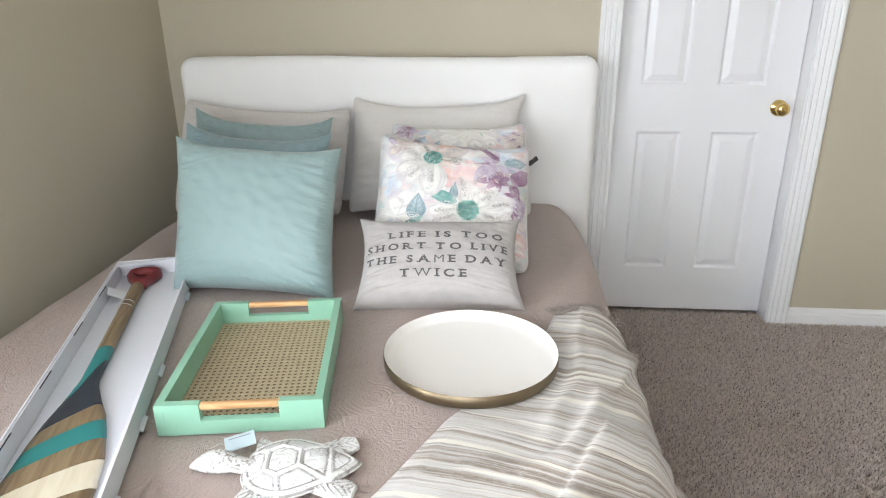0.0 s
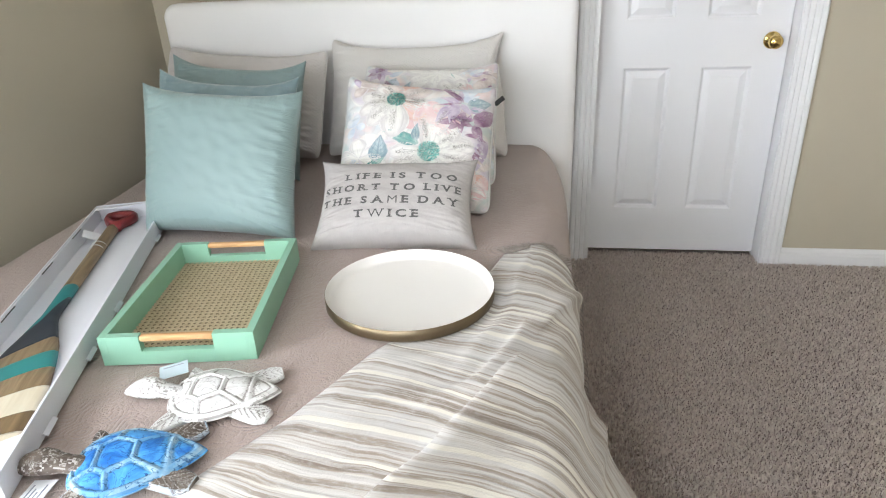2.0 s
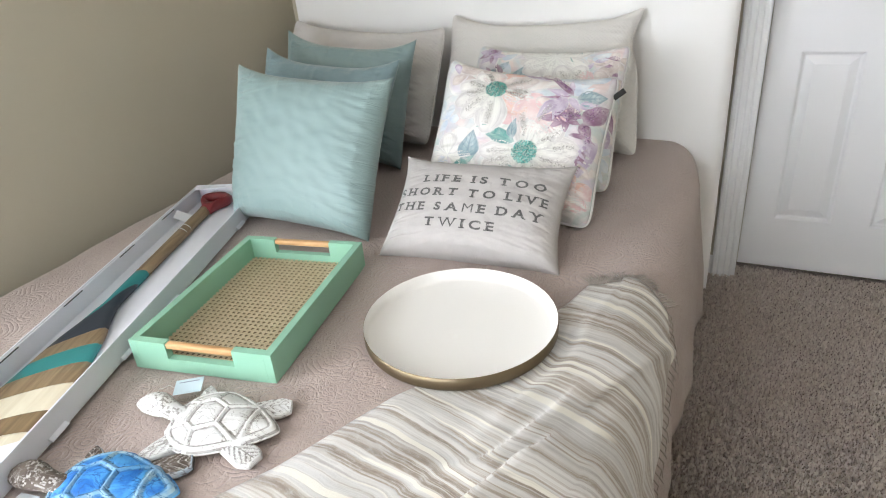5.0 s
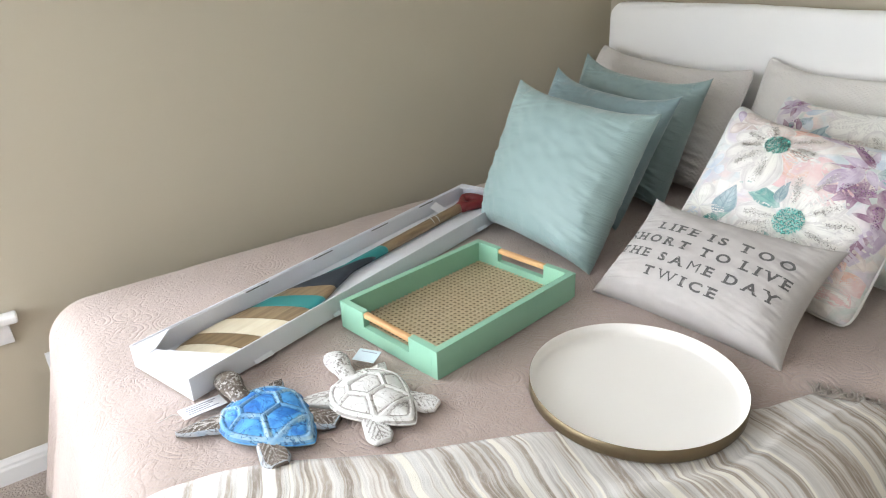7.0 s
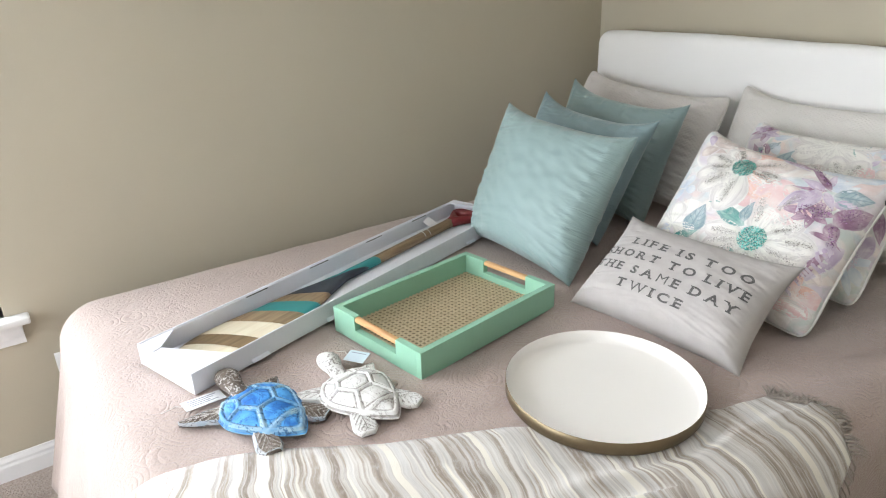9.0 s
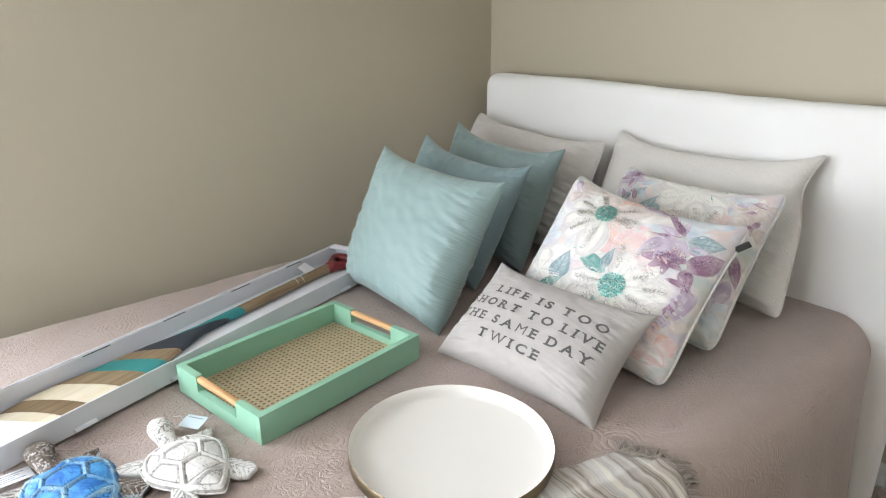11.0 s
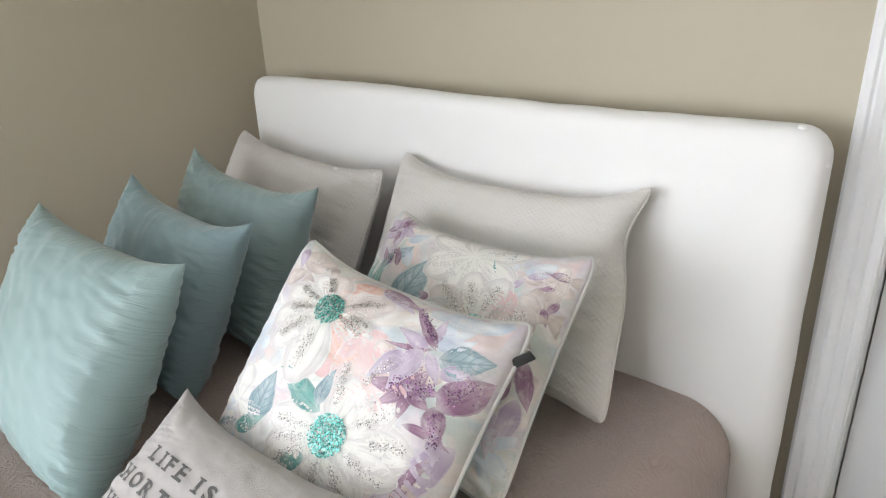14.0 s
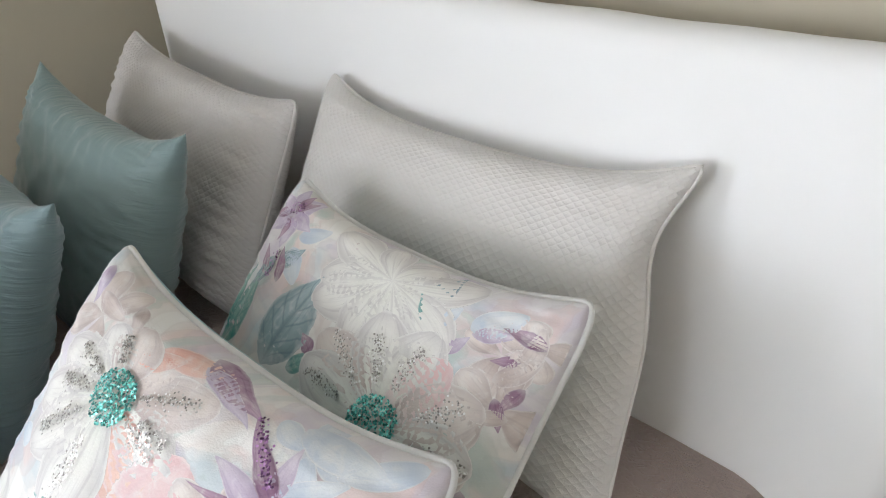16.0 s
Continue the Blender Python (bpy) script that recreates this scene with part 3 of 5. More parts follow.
# casing profile: (depth, across) with fluted steps
W = 0.082
CASE = [(0, 0), (0.010, 0), (0.012, 0.006), (0.012, 0.014), (0.009, 0.018), (0.012, 0.022), (0.014, 0.034), (0.011, 0.038), (0.015, 0.043), (0.018, 0.056), (0.015, 0.061), (0.019, 0.066), (0.020, 0.076), (0.016, W), (0, W)]
out = (0, -1, 0)
moulding("trim", (DOOR_X0 - 0.004, NORTH, 0.0), (DOOR_X0 - 0.004, NORTH, DOOR_H), out, CASE, "white fluted door casing")
moulding("trim", (DOOR_X1 + 0.004, NORTH, DOOR_H), (DOOR_X1 + 0.004, NORTH, 0.0), out, CASE, "white fluted door casing")
tagged(finish("trim", boxes((DOOR_X0 - W - 0.004, DOOR_X1 + W + 0.004, NORTH - 0.02, NORTH, DOOR_H, DOOR_H + W), bevel=0.004), M_TRIM, False), "white door head casing", "trim", kind="structure")
tagged(finish("trim", boxes((DOOR_X0 - 0.02, DOOR_X0, NORTH, NORTH + T, 0, DOOR_H), (DOOR_X1, DOOR_X1 + 0.02, NORTH, NORTH + T, 0, DOOR_H), (DOOR_X0 - 0.02, DOOR_X1 + 0.02, NORTH, NORTH + T, DOOR_H, DOOR_H + 0.02)), M_TRIM, False), "white door jamb", "trim", kind="structure")


def panel_door():
    """Six moulded panels in a white slab, hung back in the jamb."""
    yf, yb = NORTH + 0.083, NORTH + 0.118
    d = tagged(new("door_1"), "closed white six-panel interior door", "door", kind="structure")
    d.location = (0, 0, 0)
    x0, x1 = DOOR_X0 + 0.003, DOOR_X1 - 0.003
    cols = [(0.548, 0.735), (0.855, 1.050)]
    rows = [(0.225, 0.842), (1.031, 1.66), (1.775, 1.925)]
    bm = bmesh.new()
    xs = sorted({x0, x1, *[v for c in cols for v in c]})
    zs = sorted({0.021, DOOR_H - 0.004, *[v for r in rows for v in r]})
    holes = {(a, c) for a in [c[0] for c in cols] for c in [r[0] for r in rows]}
    vert = {(x, z): bm.verts.new((x, yf, z)) for x in xs for z in zs}
    for xa, xb in zip(xs, xs[1:]):
        for za, zb in zip(zs, zs[1:]):
            ring = [vert[xa, za], vert[xb, za], vert[xb, zb], vert[xa, zb]]
            if (xa, za) not in holes:
                bm.faces.new(ring)
                continue
            prof = [(0.004, 0.002), (0.010, 0.009), (0.015, 0.011), (0.030, 0.0055), (0.042, 0.001)]
            for inset, deep in prof:
                nxt = [bm.verts.new((x, yf + deep, z)) for x, z in ((xa + inset, za + inset), (xb - inset, za + inset), (xb - inset, zb - inset), (xa + inset, zb - inset))]
                for i in range(4):
                    bm.faces.new([ring[i], ring[(i + 1) % 4], nxt[(i + 1) % 4], nxt[i]])
                ring = nxt
            bm.faces.new(ring)
    box(bm, x0, x1, yf + 0.013, yb, 0.021, DOOR_H - 0.004)
    for a, b in (((x0, zs[0]), (x1, zs[0])), ((x0, zs[0]), (x0, zs[-1])), ((x1, zs[0]), (x1, zs[-1]))):
        q = [bm.verts.new((a[0], yf, a[1])), bm.verts.new((b[0], yf, b[1])), bm.verts.new((b[0], yf + 0.014, b[1])), bm.verts.new((a[0], yf + 0.014, a[1]))]
        bm.faces.new(q)
    slab = part("slab", bm, M_DOOR, d, "white moulded slab with six recessed panels", False)
    prof = [(0.0, 0.0), (0.033, 0.0), (0.033, 0.003), (0.030, 0.006), (0.014, 0.010), (0.011, 0.016), (0.012, 0.024), (0.020, 0.030), (0.0265, 0.039), (0.0275, 0.047), (0.024, 0.056), (0.014, 0.061), (0.0, 0.0625)]
    k = part("door_handle", lathe(prof, 32), M_BRASS, slab, "round polished brass knob")
    k.matrix_world = pose(1.108, yf, 0.941, 90)
    return d


panel_door()


def window():
    w = tagged(new("window_1"), "bright white-framed window beside the bed", "window", kind="structure")
    xo, xi = WEST - T, WEST
    y0, y1, z0, z1 = WIN_Y0, WIN_Y1, WIN_Z0, WIN_Z1
    part("window_frame", boxes((xo, xo + 0.05, y0, y0 + 0.05, z0, z1), (xo, xo + 0.05, y1 - 0.05, y1, z0, z1), (xo, xo + 0.05, y0 + 0.05, y1 - 0.05, z0, z0 + 0.012), (xo, xo + 0.05, y0 + 0.05, y1 - 0.05, z1 - 0.05, z1),
                               (xo + 0.005, xo + 0.045, y0 + 0.05, y1 - 0.05, 1.27, 1.31), bevel=0.003), M_TRIM, w, "", False)
    for za, zb in ((z0 + 0.012, 1.27), (1.31, z1 - 0.05)):
        g = part("pane", boxes((xo + 0.02, xo + 0.026, y0 + 0.05, y1 - 0.05, za, zb)), M_GLASS, w, "", False)
        g.visible_shadow = False
    return w


window()


def outdoors(name, m, wx, wz):
    """Plain bright daylight haze beyond the glass."""
    bm = bmesh.new()
    bm.faces.new([bm.verts.new(p) for p in ((-wx, 0, -wz), (wx, 0, -wz), (wx, 0, wz), (-wx, 0, wz))])
    ob = finish(name, bm, M_OUTDOORS, False)
    ob.matrix_world = m
    return tagged(ob, "pale overexposed daylight outside the window", "backdrop", kind="structure")


outdoors("backdrop", pose(-4.5, -0.5, 0.0, 0, 0, 90), 6.0, 8.0)
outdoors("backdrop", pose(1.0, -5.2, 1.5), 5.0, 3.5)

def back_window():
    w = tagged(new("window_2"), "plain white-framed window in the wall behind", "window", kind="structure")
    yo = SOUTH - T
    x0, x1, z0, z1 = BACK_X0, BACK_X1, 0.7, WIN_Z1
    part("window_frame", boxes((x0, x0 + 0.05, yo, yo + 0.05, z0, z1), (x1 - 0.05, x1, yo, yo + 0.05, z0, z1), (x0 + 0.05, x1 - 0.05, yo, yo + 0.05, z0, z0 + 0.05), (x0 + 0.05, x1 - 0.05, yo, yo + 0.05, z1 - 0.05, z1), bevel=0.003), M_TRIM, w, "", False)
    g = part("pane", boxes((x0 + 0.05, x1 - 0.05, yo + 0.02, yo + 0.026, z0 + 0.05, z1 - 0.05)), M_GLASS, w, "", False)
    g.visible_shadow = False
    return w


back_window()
sill = tagged(finish("window_sill", boxes((WEST - 0.1, WEST + 0.045, WIN_Y0 - 0.06, WIN_Y1 + 0.06, WIN_Z0 - 0.022, WIN_Z0), bevel=0.006, seg=3), M_TRIM), "white painted wooden window sill", "window sill", kind="structure")
APRON = [(0, 0), (0.012, 0), (0.014, 0.02), (0.020, 0.035), (0.024, 0.05), (0.024, 0.066), (0, 0.066)]
moulding("trim", (WEST, WIN_Y0 - 0.035, WIN_Z0 - 0.088), (WEST, WIN_Y1 + 0.035, WIN_Z0 - 0.088), (1, 0, 0), APRON, "white moulded apron below the window sill")
outlet = tagged(finish("wall_outlet", boxes((WEST, WEST + 0.006, 0.40, 0.47, 0.31, 0.375), bevel=0.002), M_TRIM), "white plastic outlet plate on the tan wall", "outlet")


# ---- bed, quilt ----
def drape(p, q, lift=0.0, rad=0.115, flare=0.10, wave=0.018, freq=14.0):
    """Lays the flat cloth point (p, q) over the bed: level on top, round the edge, then hanging."""
    side = BED_R - 0.05 * (max(0.0, q - 2.1) / 0.5) ** 2
    cx, cy = min(max(p, BED_L), side), max(q, BED_FOOT)
    ex, ey = p - cx, q - cy
    d = math.hypot(ex, ey)
    if d < 1e-6:
        return Vector((p, q, BED_TOP + lift))
    dx, dy = ex / d, ey / d
    r = rad + lift
    arc = rad * math.pi / 2
    if d < arc:
        a = d / rad
        o, z = r * math.sin(a), BED_TOP - rad + r * math.cos(a)
    else:
        h = d - arc
        o, z = r + (flare + (0.22 * max(0.0, -dy) if q < BED_FOOT else 0.0)) * h, BED_TOP - rad - h * 0.985
        run = cx * abs(dy) + cy * abs(dx) + 0.2 * math.atan2(dy, dx)
        o += wave * min(1, h / 0.25) * (math.sin(run * freq) + 0.5 * math.sin(run * freq * 2.3 + 1))
    return Vector((cx + dx * o, cy + dy * o, max(z, 0.014)))


def puff(x, y):
    return 0.006 * noise.noise(Vector((x * 3.1, y * 3.1, 0.3))) + 0.003 * noise.noise(Vector((x * 9, y * 9, 2.0)))


bed = thing("bed", pose(0, 0, 0), "queen bed with a white slipcovered headboard against the wall", "bed")


def headboard():
    """Padded board with softly rounded top corners under a white cover."""
    x0, x1, yf, yb, top, rc = -1.312, 0.350, 2.582, 2.668, 1.164, 0.055
    outline = [(x0, 0.0), (x0, top - rc)]
    outline += [(x0 + rc - rc * math.cos(a), top - rc + rc * math.sin(a)) for a in [radians(v) for v in (15, 30, 45, 60, 75, 90)]]
    for i in range(1, 40):
        x = lerp(x0 + rc, x1 - rc, i / 40)
        outline.append((x, top + 0.004 * math.sin(i * 0.16) + 0.0015 * noise.noise(Vector((x * 12, 0, 0)))))
    outline += [(x1 - rc + rc * math.sin(a), top - rc + rc * math.cos(a)) for a in [radians(v) for v in (0, 15, 30, 45, 60, 75, 90)]]
    outline += [(x1, top - 0.25 - 0.1 * i) for i in range(8)] + [(x1, 0.0)]
    cx, cz = (x0 + x1) / 2, 0.6
    rows = []
    for inset, y in [(0.10, yf - 0.003), (0.05, yf - 0.001), (0.030, yf + 0.002), (0.014, yf + 0.008), (0.004, yf + 0.020), (0, yf + 0.036), (0, yb - 0.034), (0.004, yb - 0.020), (0.014, yb - 0.008), (0.034, yb)]:
        row = []
        for x, z in outline:
            w = 0.002 * noise.noise(Vector((x * 8, y * 25, z * 8)))
            row.append(Vector((x + (inset if x < cx else -inset) * min(1, abs(x - cx) / 0.78) ** 6 + w, y + w, z - inset * min(1, max(0, z - 0.2) / 0.9) ** 6 + w)))
        rows.append(row)
    bm = grid(rows)
    bm.verts.ensure_lookup_table()
    bm.faces.new(bm.verts[:len(outline)])
    bm.faces.new(bm.verts[-len(outline):])
    # knotted corner seams of the cover
    for x, z in ((x1 - 0.05, top - 0.002), (x1 - 0.005, top - 0.062)):
        bmesh.ops.create_icosphere(bm, subdivisions=2, radius=0.006, matrix=pose(x, yf + 0.03, z) @ Matrix.Diagonal((1.3, 1.6, 0.8, 1)))
    return part("headboard", bm, M_HEAD, bed, "white padded headboard under a fitted cover")


headboard()
part("mattress", boxes((BED_L + 0.01, BED_R - 0.01, BED_FOOT + 0.01, 2.60, 0.30, BED_TOP - 0.02), bevel=0.05, seg=3), M_MATTRESS, bed, "white mattress")
part("bed_base", boxes((BED_L + 0.01, BED_R - 0.01, BED_FOOT + 0.02, 2.60, 0.12, 0.30), bevel=0.02), M_MATTRESS, bed, "pale box spring")
for x in (BED_L + 0.08, BED_R - 0.08):
    for y in (BED_FOOT + 0.1, 2.5):
        part("leg", boxes((x - 0.025, x + 0.025, y - 0.025, y + 0.025, 0.0, 0.125)), M_BROWN, bed, "", False)


def quilt():
    ps = np.concatenate([np.linspace(BED_L - 0.6, BED_L - 0.14, 18), np.linspace(BED_L - 0.12, BED_L + 0.03, 10), np.linspace(BED_L + 0.06, BED_R - 0.06, 60), np.linspace(BED_R - 0.03, BED_R + 0.12, 10), np.linspace(BED_R + 0.14, BED_R + 0.6, 18)])
    qs = np.concatenate([np.linspace(BED_FOOT - 0.6, BED_FOOT - 0.14, 18), np.linspace(BED_FOOT - 0.12, BED_FOOT + 0.03, 10), np.linspace(BED_FOOT + 0.06, 2.612, 80)])
    rows, uvs = [], []
    for q in qs:
        r, u = [], []
        for p in ps:
            v = drape(p, q, 0.0, 0.115, 0.07, 0.012)
            v.z += puff(p, q)
            v.z -= 0.010 * math.exp(-(max(0.0, math.hypot(p + 0.538, (q - 1.257) * 0.72) - 0.17) / 0.05) ** 2)
            if p < BED_L:
                v.x = max(v.x, WEST + 0.012)
            r.append(v)
            u.append((p, q))
        rows.append(r)
        uvs.append(u)
    ob = finish("quilt", grid(rows, uvs), M_QUILT)
    s = ob.modifiers.new("thickness", "SOLIDIFY")
    s.thickness, s.offset = 0.008, -1
    return tagged(ob, "dusty taupe embossed quilt spread over the bed", "quilt")


quilt()


# ---- striped throw ----
def throw():
    left = [(-0.25, -0.46), (0.2, -0.44), (0.44, -0.39), (0.595, -0.356), (0.686, -0.317), (0.86, -0.207), (1.09, -0.105), (1.27, 0.02), (1.49, 0.112), (1.59, 0.14)]
    right = [(-0.25, 0.95), (0.5, 0.88), (0.85, 0.80), (1.0, 0.66), (1.2, 0.50), (1.4, 0.40), (1.59, 0.315)]
    rows, uvs = [], []
    n, k = 130, 70
    for i in range(n + 1):
        q = lerp(-0.25, 1.59, i / n)
        a, b = table(q, left), table(q, right)
        r, u = [], []
        for j in range(k + 1):
            f = j / k
            p = lerp(a, b, f)
            q2 = q + 0.02 * math.sin(f * 6 + q * 3)
            v = drape(p, q2, 0.014, 0.115, 0.14 + 0.50 * math.exp(-((q - 0.93) / 0.20) ** 2), 0.018, 19)
            # long soft ridges
            rid = 0.0
            for ox, oy, ang, hgt, wid in ((0.086, 0.80, 64, 0.060, 0.026), (0.16, 1.32, 76, 0.012, 0.022), (-0.14, 0.76, 62, 0.010, 0.030), (0.20, 1.00, 15, 0.008, 0.024), (0.24, 1.24, 66, 0.024, 0.018), (-0.02, 0.58, 55, 0.030, 0.024), (0.36, 0.80, 75, 0.022, 0.030), (0.10, 0.98, 50, 0.012, 0.018)):
                dd = -(p - ox) * math.sin(radians(ang)) + (q - oy) * math.cos(radians(ang))
                al = (p - ox) * math.cos(radians(ang)) + (q - oy) * math.sin(radians(ang))
                # the main fold leans over: steep on one flank, easy on the other
                wid *= (0.7 if dd > 0 else 2.3) if hgt > 0.05 else 1.0
                rid += hgt * math.exp(-(dd / wid) ** 2) * math.exp(-(al / 0.34) ** 4)
            edge = min(1, f / 0.04) * min(1, (1 - f) / 0.04) * min(1, (n - i) / 5)
            # flat under the round tray
            plate = min(1, max(0, (math.hypot(p + 0.068, q2 - 1.318) - 0.205) / 0.05))
            add = (rid + 0.004 * noise.noise(Vector((p * 9, q * 9, 5)))) * (0.3 + 0.7 * edge) * plate
            if p > BED_R:
                v.x += add
                v.z += add * 0.4
            else:
                v.z += add - 0.010 * (1 - edge)
                v.z = lerp(BED_TOP + 0.0045, v.z, plate)
            r.append(v)
            u.append((p, q2 * 0.97 + p * 0.24 + 1.1 * rid + 0.012 * math.sin(p * 9 + q * 5)))
        rows.append(r)
        uvs.append(u)
    t = thing("throw_blanket", pose(0, 0, 0), "striped cream, taupe and grey woven throw draped over the bed corner", "throw blanket")
    cloth = part("cloth", grid(rows, uvs), M_THROW, t)
    s = cloth.modifiers.new("thickness", "SOLIDIFY")
    s.thickness, s.offset = 0.005, -1
    # twisted fringe along the head end
    bm = bmesh.new()
    rng = random.Random(5)
    for j in range(110):
        f = j / 109
        base = rows[-1][int(f * k)]
        a = rng.uniform(0.6, 2.5)
        ln = rng.uniform(0.025, 0.045)
        pts = [base]
        for s_ in (0.35, 0.7, 1.0):
            x, y = base.x + ln * s_ * math.cos(a) + rng.uniform(-0.004, 0.004), base.y + ln * s_ * math.sin(a)
            zz = drape(x, y, 0.006).z if x < BED_R + 0.02 else base.z - 0.3 * ln * s_
            pts.append(Vector((x, y, zz + rng.uniform(0, 0.010) * (1 - s_))))
        tube(pts, [0.0015, 0.0017, 0.0014, 0.0006], 4, bm)
    for j in range(46):
        i = int(lerp(n * 0.72, n, j / 45))
        base = rows[i][k]
        pts = [base, base + Vector((0.010, 0, -0.012)), base + Vector((0.012 + rng.uniform(-0.006, 0.006), rng.uniform(-0.01, 0.01), -0.03))]
        tube(pts, [0.0015, 0.0015, 0.0006], 4, bm)
    part("fringe", bm, M_FRINGE, t, "short brown yarn fringe")
    return t


throw()


# ---- cushions ----
class Shape:
    """The two faces of a filled cover between four corners: TL, TR, BL, BR."""

    def __init__(self, corners, thick, pinch=0.035, crease=0.003, seed=0, side=0.03, sag=0.15, rounding=0.035, waist=0.0):
        self.c = [Vector(c) for c in corners]
        self.o = (self.c[2] + self.c[3]) / 2
        tl, tr, bl, br = self.c
        self.x = ((tr - tl) + (br - bl)).normalized()
        up = (tl - bl) + (tr - br)
        self.up = (up - self.x * up.dot(self.x)).normalized()
        self.n = self.x.cross(self.up)
        self.w, self.h = ((tr - tl).length + (br - bl).length) / 2, ((tl - bl).length + (tr - br).length) / 2
        self.thick, self.pinch, self.crease, self.seed, self.side, self.sag = thick, pinch, crease, seed, side, sag
        self.round, self.waist = rounding, waist

    def at(self, u, v, side=1, off=0.0):
        tl, tr, bl, br = self.c
        # corners turn on a small radius
        k = 1 - self.round * abs(u * v) ** 9
        a, b = (u * k + 1) / 2, (v * k + 1) / 2
        p = (bl * (1 - a) + br * a) * (1 - b) + (tl * (1 - a) + tr * a) * b
        p -= self.up * self.pinch * self.h * (1 - abs(u) ** 3.2) * abs(v) ** 3 * (1 if v > 0 else -1.0) * (1.0 if v > 0 else 0.5)
        if u > 0:
            p -= self.x * self.waist * u ** 4 * math.exp(-((v - 0.55) / 0.36) ** 2)
        p -= self.x * self.side * self.w * (1 - abs(v) ** 2.2) * abs(u) ** 3 * (1 if u > 0 else -1)
        fu, fv = max(0, 1 - abs(u) ** 2.4), max(0, 1 - abs(v) ** 2.4)
        f = (fu * fv) ** 0.46
        t = self.thick / 2 * f * (1 - self.sag * v)
        plain = t
        s = self.seed * 7.3 + side * 3
        ed = math.exp(-(1 - abs(u)) / 0.20) * min(1, (1 - abs(u)) * 6)
        ev = math.exp(-(1 - abs(v)) / 0.18) * min(1, (1 - abs(v)) * 9)
        cr = self.crease
        fold = 1 - 2.2 * abs(noise.noise(Vector((u * 1.4, v * 6.5 + 1.2 * u, s))))
        fold2 = 1 - 2.2 * abs(noise.noise(Vector((u * 6.5 + v, v * 1.6, s + 2))))
        fold3 = 1 - 2.2 * abs(noise.noise(Vector((u * 2.0 + 5, v * 13 + 3.5 * abs(u), s + 7))))
        cr *= min(1, (1 - abs(u)) * 7) * min(1, (1 - abs(v)) * 7)
        t += cr * 0.7 * (ed + 0.4 * ev) * fold3 * (1.1 - 0.5 * v) + cr * 0.6 * ed * fold * (1.2 - 0.6 * v) + cr * 0.8 * ev * fold2 + cr * 0.5 * ed * noise.noise(Vector((u * 3, v * 17, s + 4)))
        t += cr * 0.12 * f * (1 - 2.4 * abs(noise.noise(Vector((u * 2.6 - v * 1.2, v * 3.4 + u, s + 12)))))
        t += cr * 0.5 * f * noise.noise(Vector((u * 2.2, v * 2.2, s + 5))) + cr * 0.25 * f * noise.noise(Vector((u * 7 + v * 3, v * 7, s + 9)))
        return p + self.n * (side * max(t, 0.62 * plain) + off)

    def normal(self, u, v):
        e = 0.02
        return (self.at(min(1, u + e), v) - self.at(max(-1, u - e), v)).cross(self.at(u, min(1, v + e)) - self.at(u, max(-1, v - e))).normalized()

    def on(self, u, v, off):
        """A point off metres above the front face."""
        u, v = max(-0.985, min(0.985, u)), max(-0.985, min(0.985, v))
        return self.at(u, v) + self.normal(u, v) * off


def spaced(n):
    return [math.sin(math.pi / 2 * t) * 0.35 + t * 0.65 for t in np.linspace(-1, 1, n)]


def cover_mesh(sh, n=104, two=False):
    bm = bmesh.new()
    us = spaced(n)
    for side in (1, -1):
        rows = [[sh.at(u, v, side) - sh.o for u in us] for v in us]
        grid(rows, [[(u * sh.w / 2, v * sh.h / 2) for u in us] for v in us], bm=bm, mat=1 if two and side < 0 else 0)
    bmesh.ops.remove_doubles(bm, verts=bm.verts, dist=0.0004)
    return bm


def cushion(name, sh, mats, label, group=""):
    ob = thing(name, Matrix.Translation(sh.o), label, "cushion", group)
    part("cover", cover_mesh(sh, two=isinstance(mats, list)), mats, ob)
    return ob


def rim_points(sh, n=40):
    ts = list(np.linspace(-1, 1, n))[:-1]
    loop = [(t, 1.0) for t in ts] + [(1.0, -t) for t in ts] + [(-t, -1.0) for t in ts] + [(-1.0, t) for t in ts]
    return [sh.at(u, v) - sh.o for u, v in loop]


def piping(sh, ob, material, r=0.0035, label="corded edge piping"):
    pts = rim_points(sh)
    k = 6
    # round the corners of the cord
    m = len(pts)
    pts = [(pts[i - 1] + pts[i] * 2 + pts[(i + 1) % m]) / 4 for i in range(m)]
    part("piping", tube(pts + [pts[0]], r, k), material, ob, label)


BLUES = "aqua satin cushions"
b1 = Shape([(-0.955, 1.814, 1.012), (-0.480, 1.878, 0.968), (-0.945, 1.640, 0.600), (-0.466, 1.618, 0.592)], 0.205, 0.065, 0.013, 1, 0.034, 0.15, 0.0)
b2 = Shape([(-1.036, 2.051, 1.010), (-0.558, 2.070, 0.974), (-1.06, 1.880, 0.60), (-0.615, 1.890, 0.594)], 0.165, 0.100, 0.013, 2, 0.026, 0.15, 0.0)
b3 = Shape([(-1.098, 2.255, 1.026), (-0.608, 2.283, 0.988), (-1.10, 2.10, 0.60), (-0.627, 2.112, 0.594)], 0.165, 0.105, 0.014, 3, 0.026, 0.15, 0.0)
cushion("throw_cushion", b1, M_BLUE1, "square pale aqua satin cushion leaning at the front", BLUES)
cushion("throw_cushion", b2, M_BLUE2, "square dusty blue-aqua satin cushion in the middle of a row", BLUES)
cushion("throw_cushion", b3, M_BLUE3, "square sage-aqua satin cushion leaning on an ivory sham", BLUES)

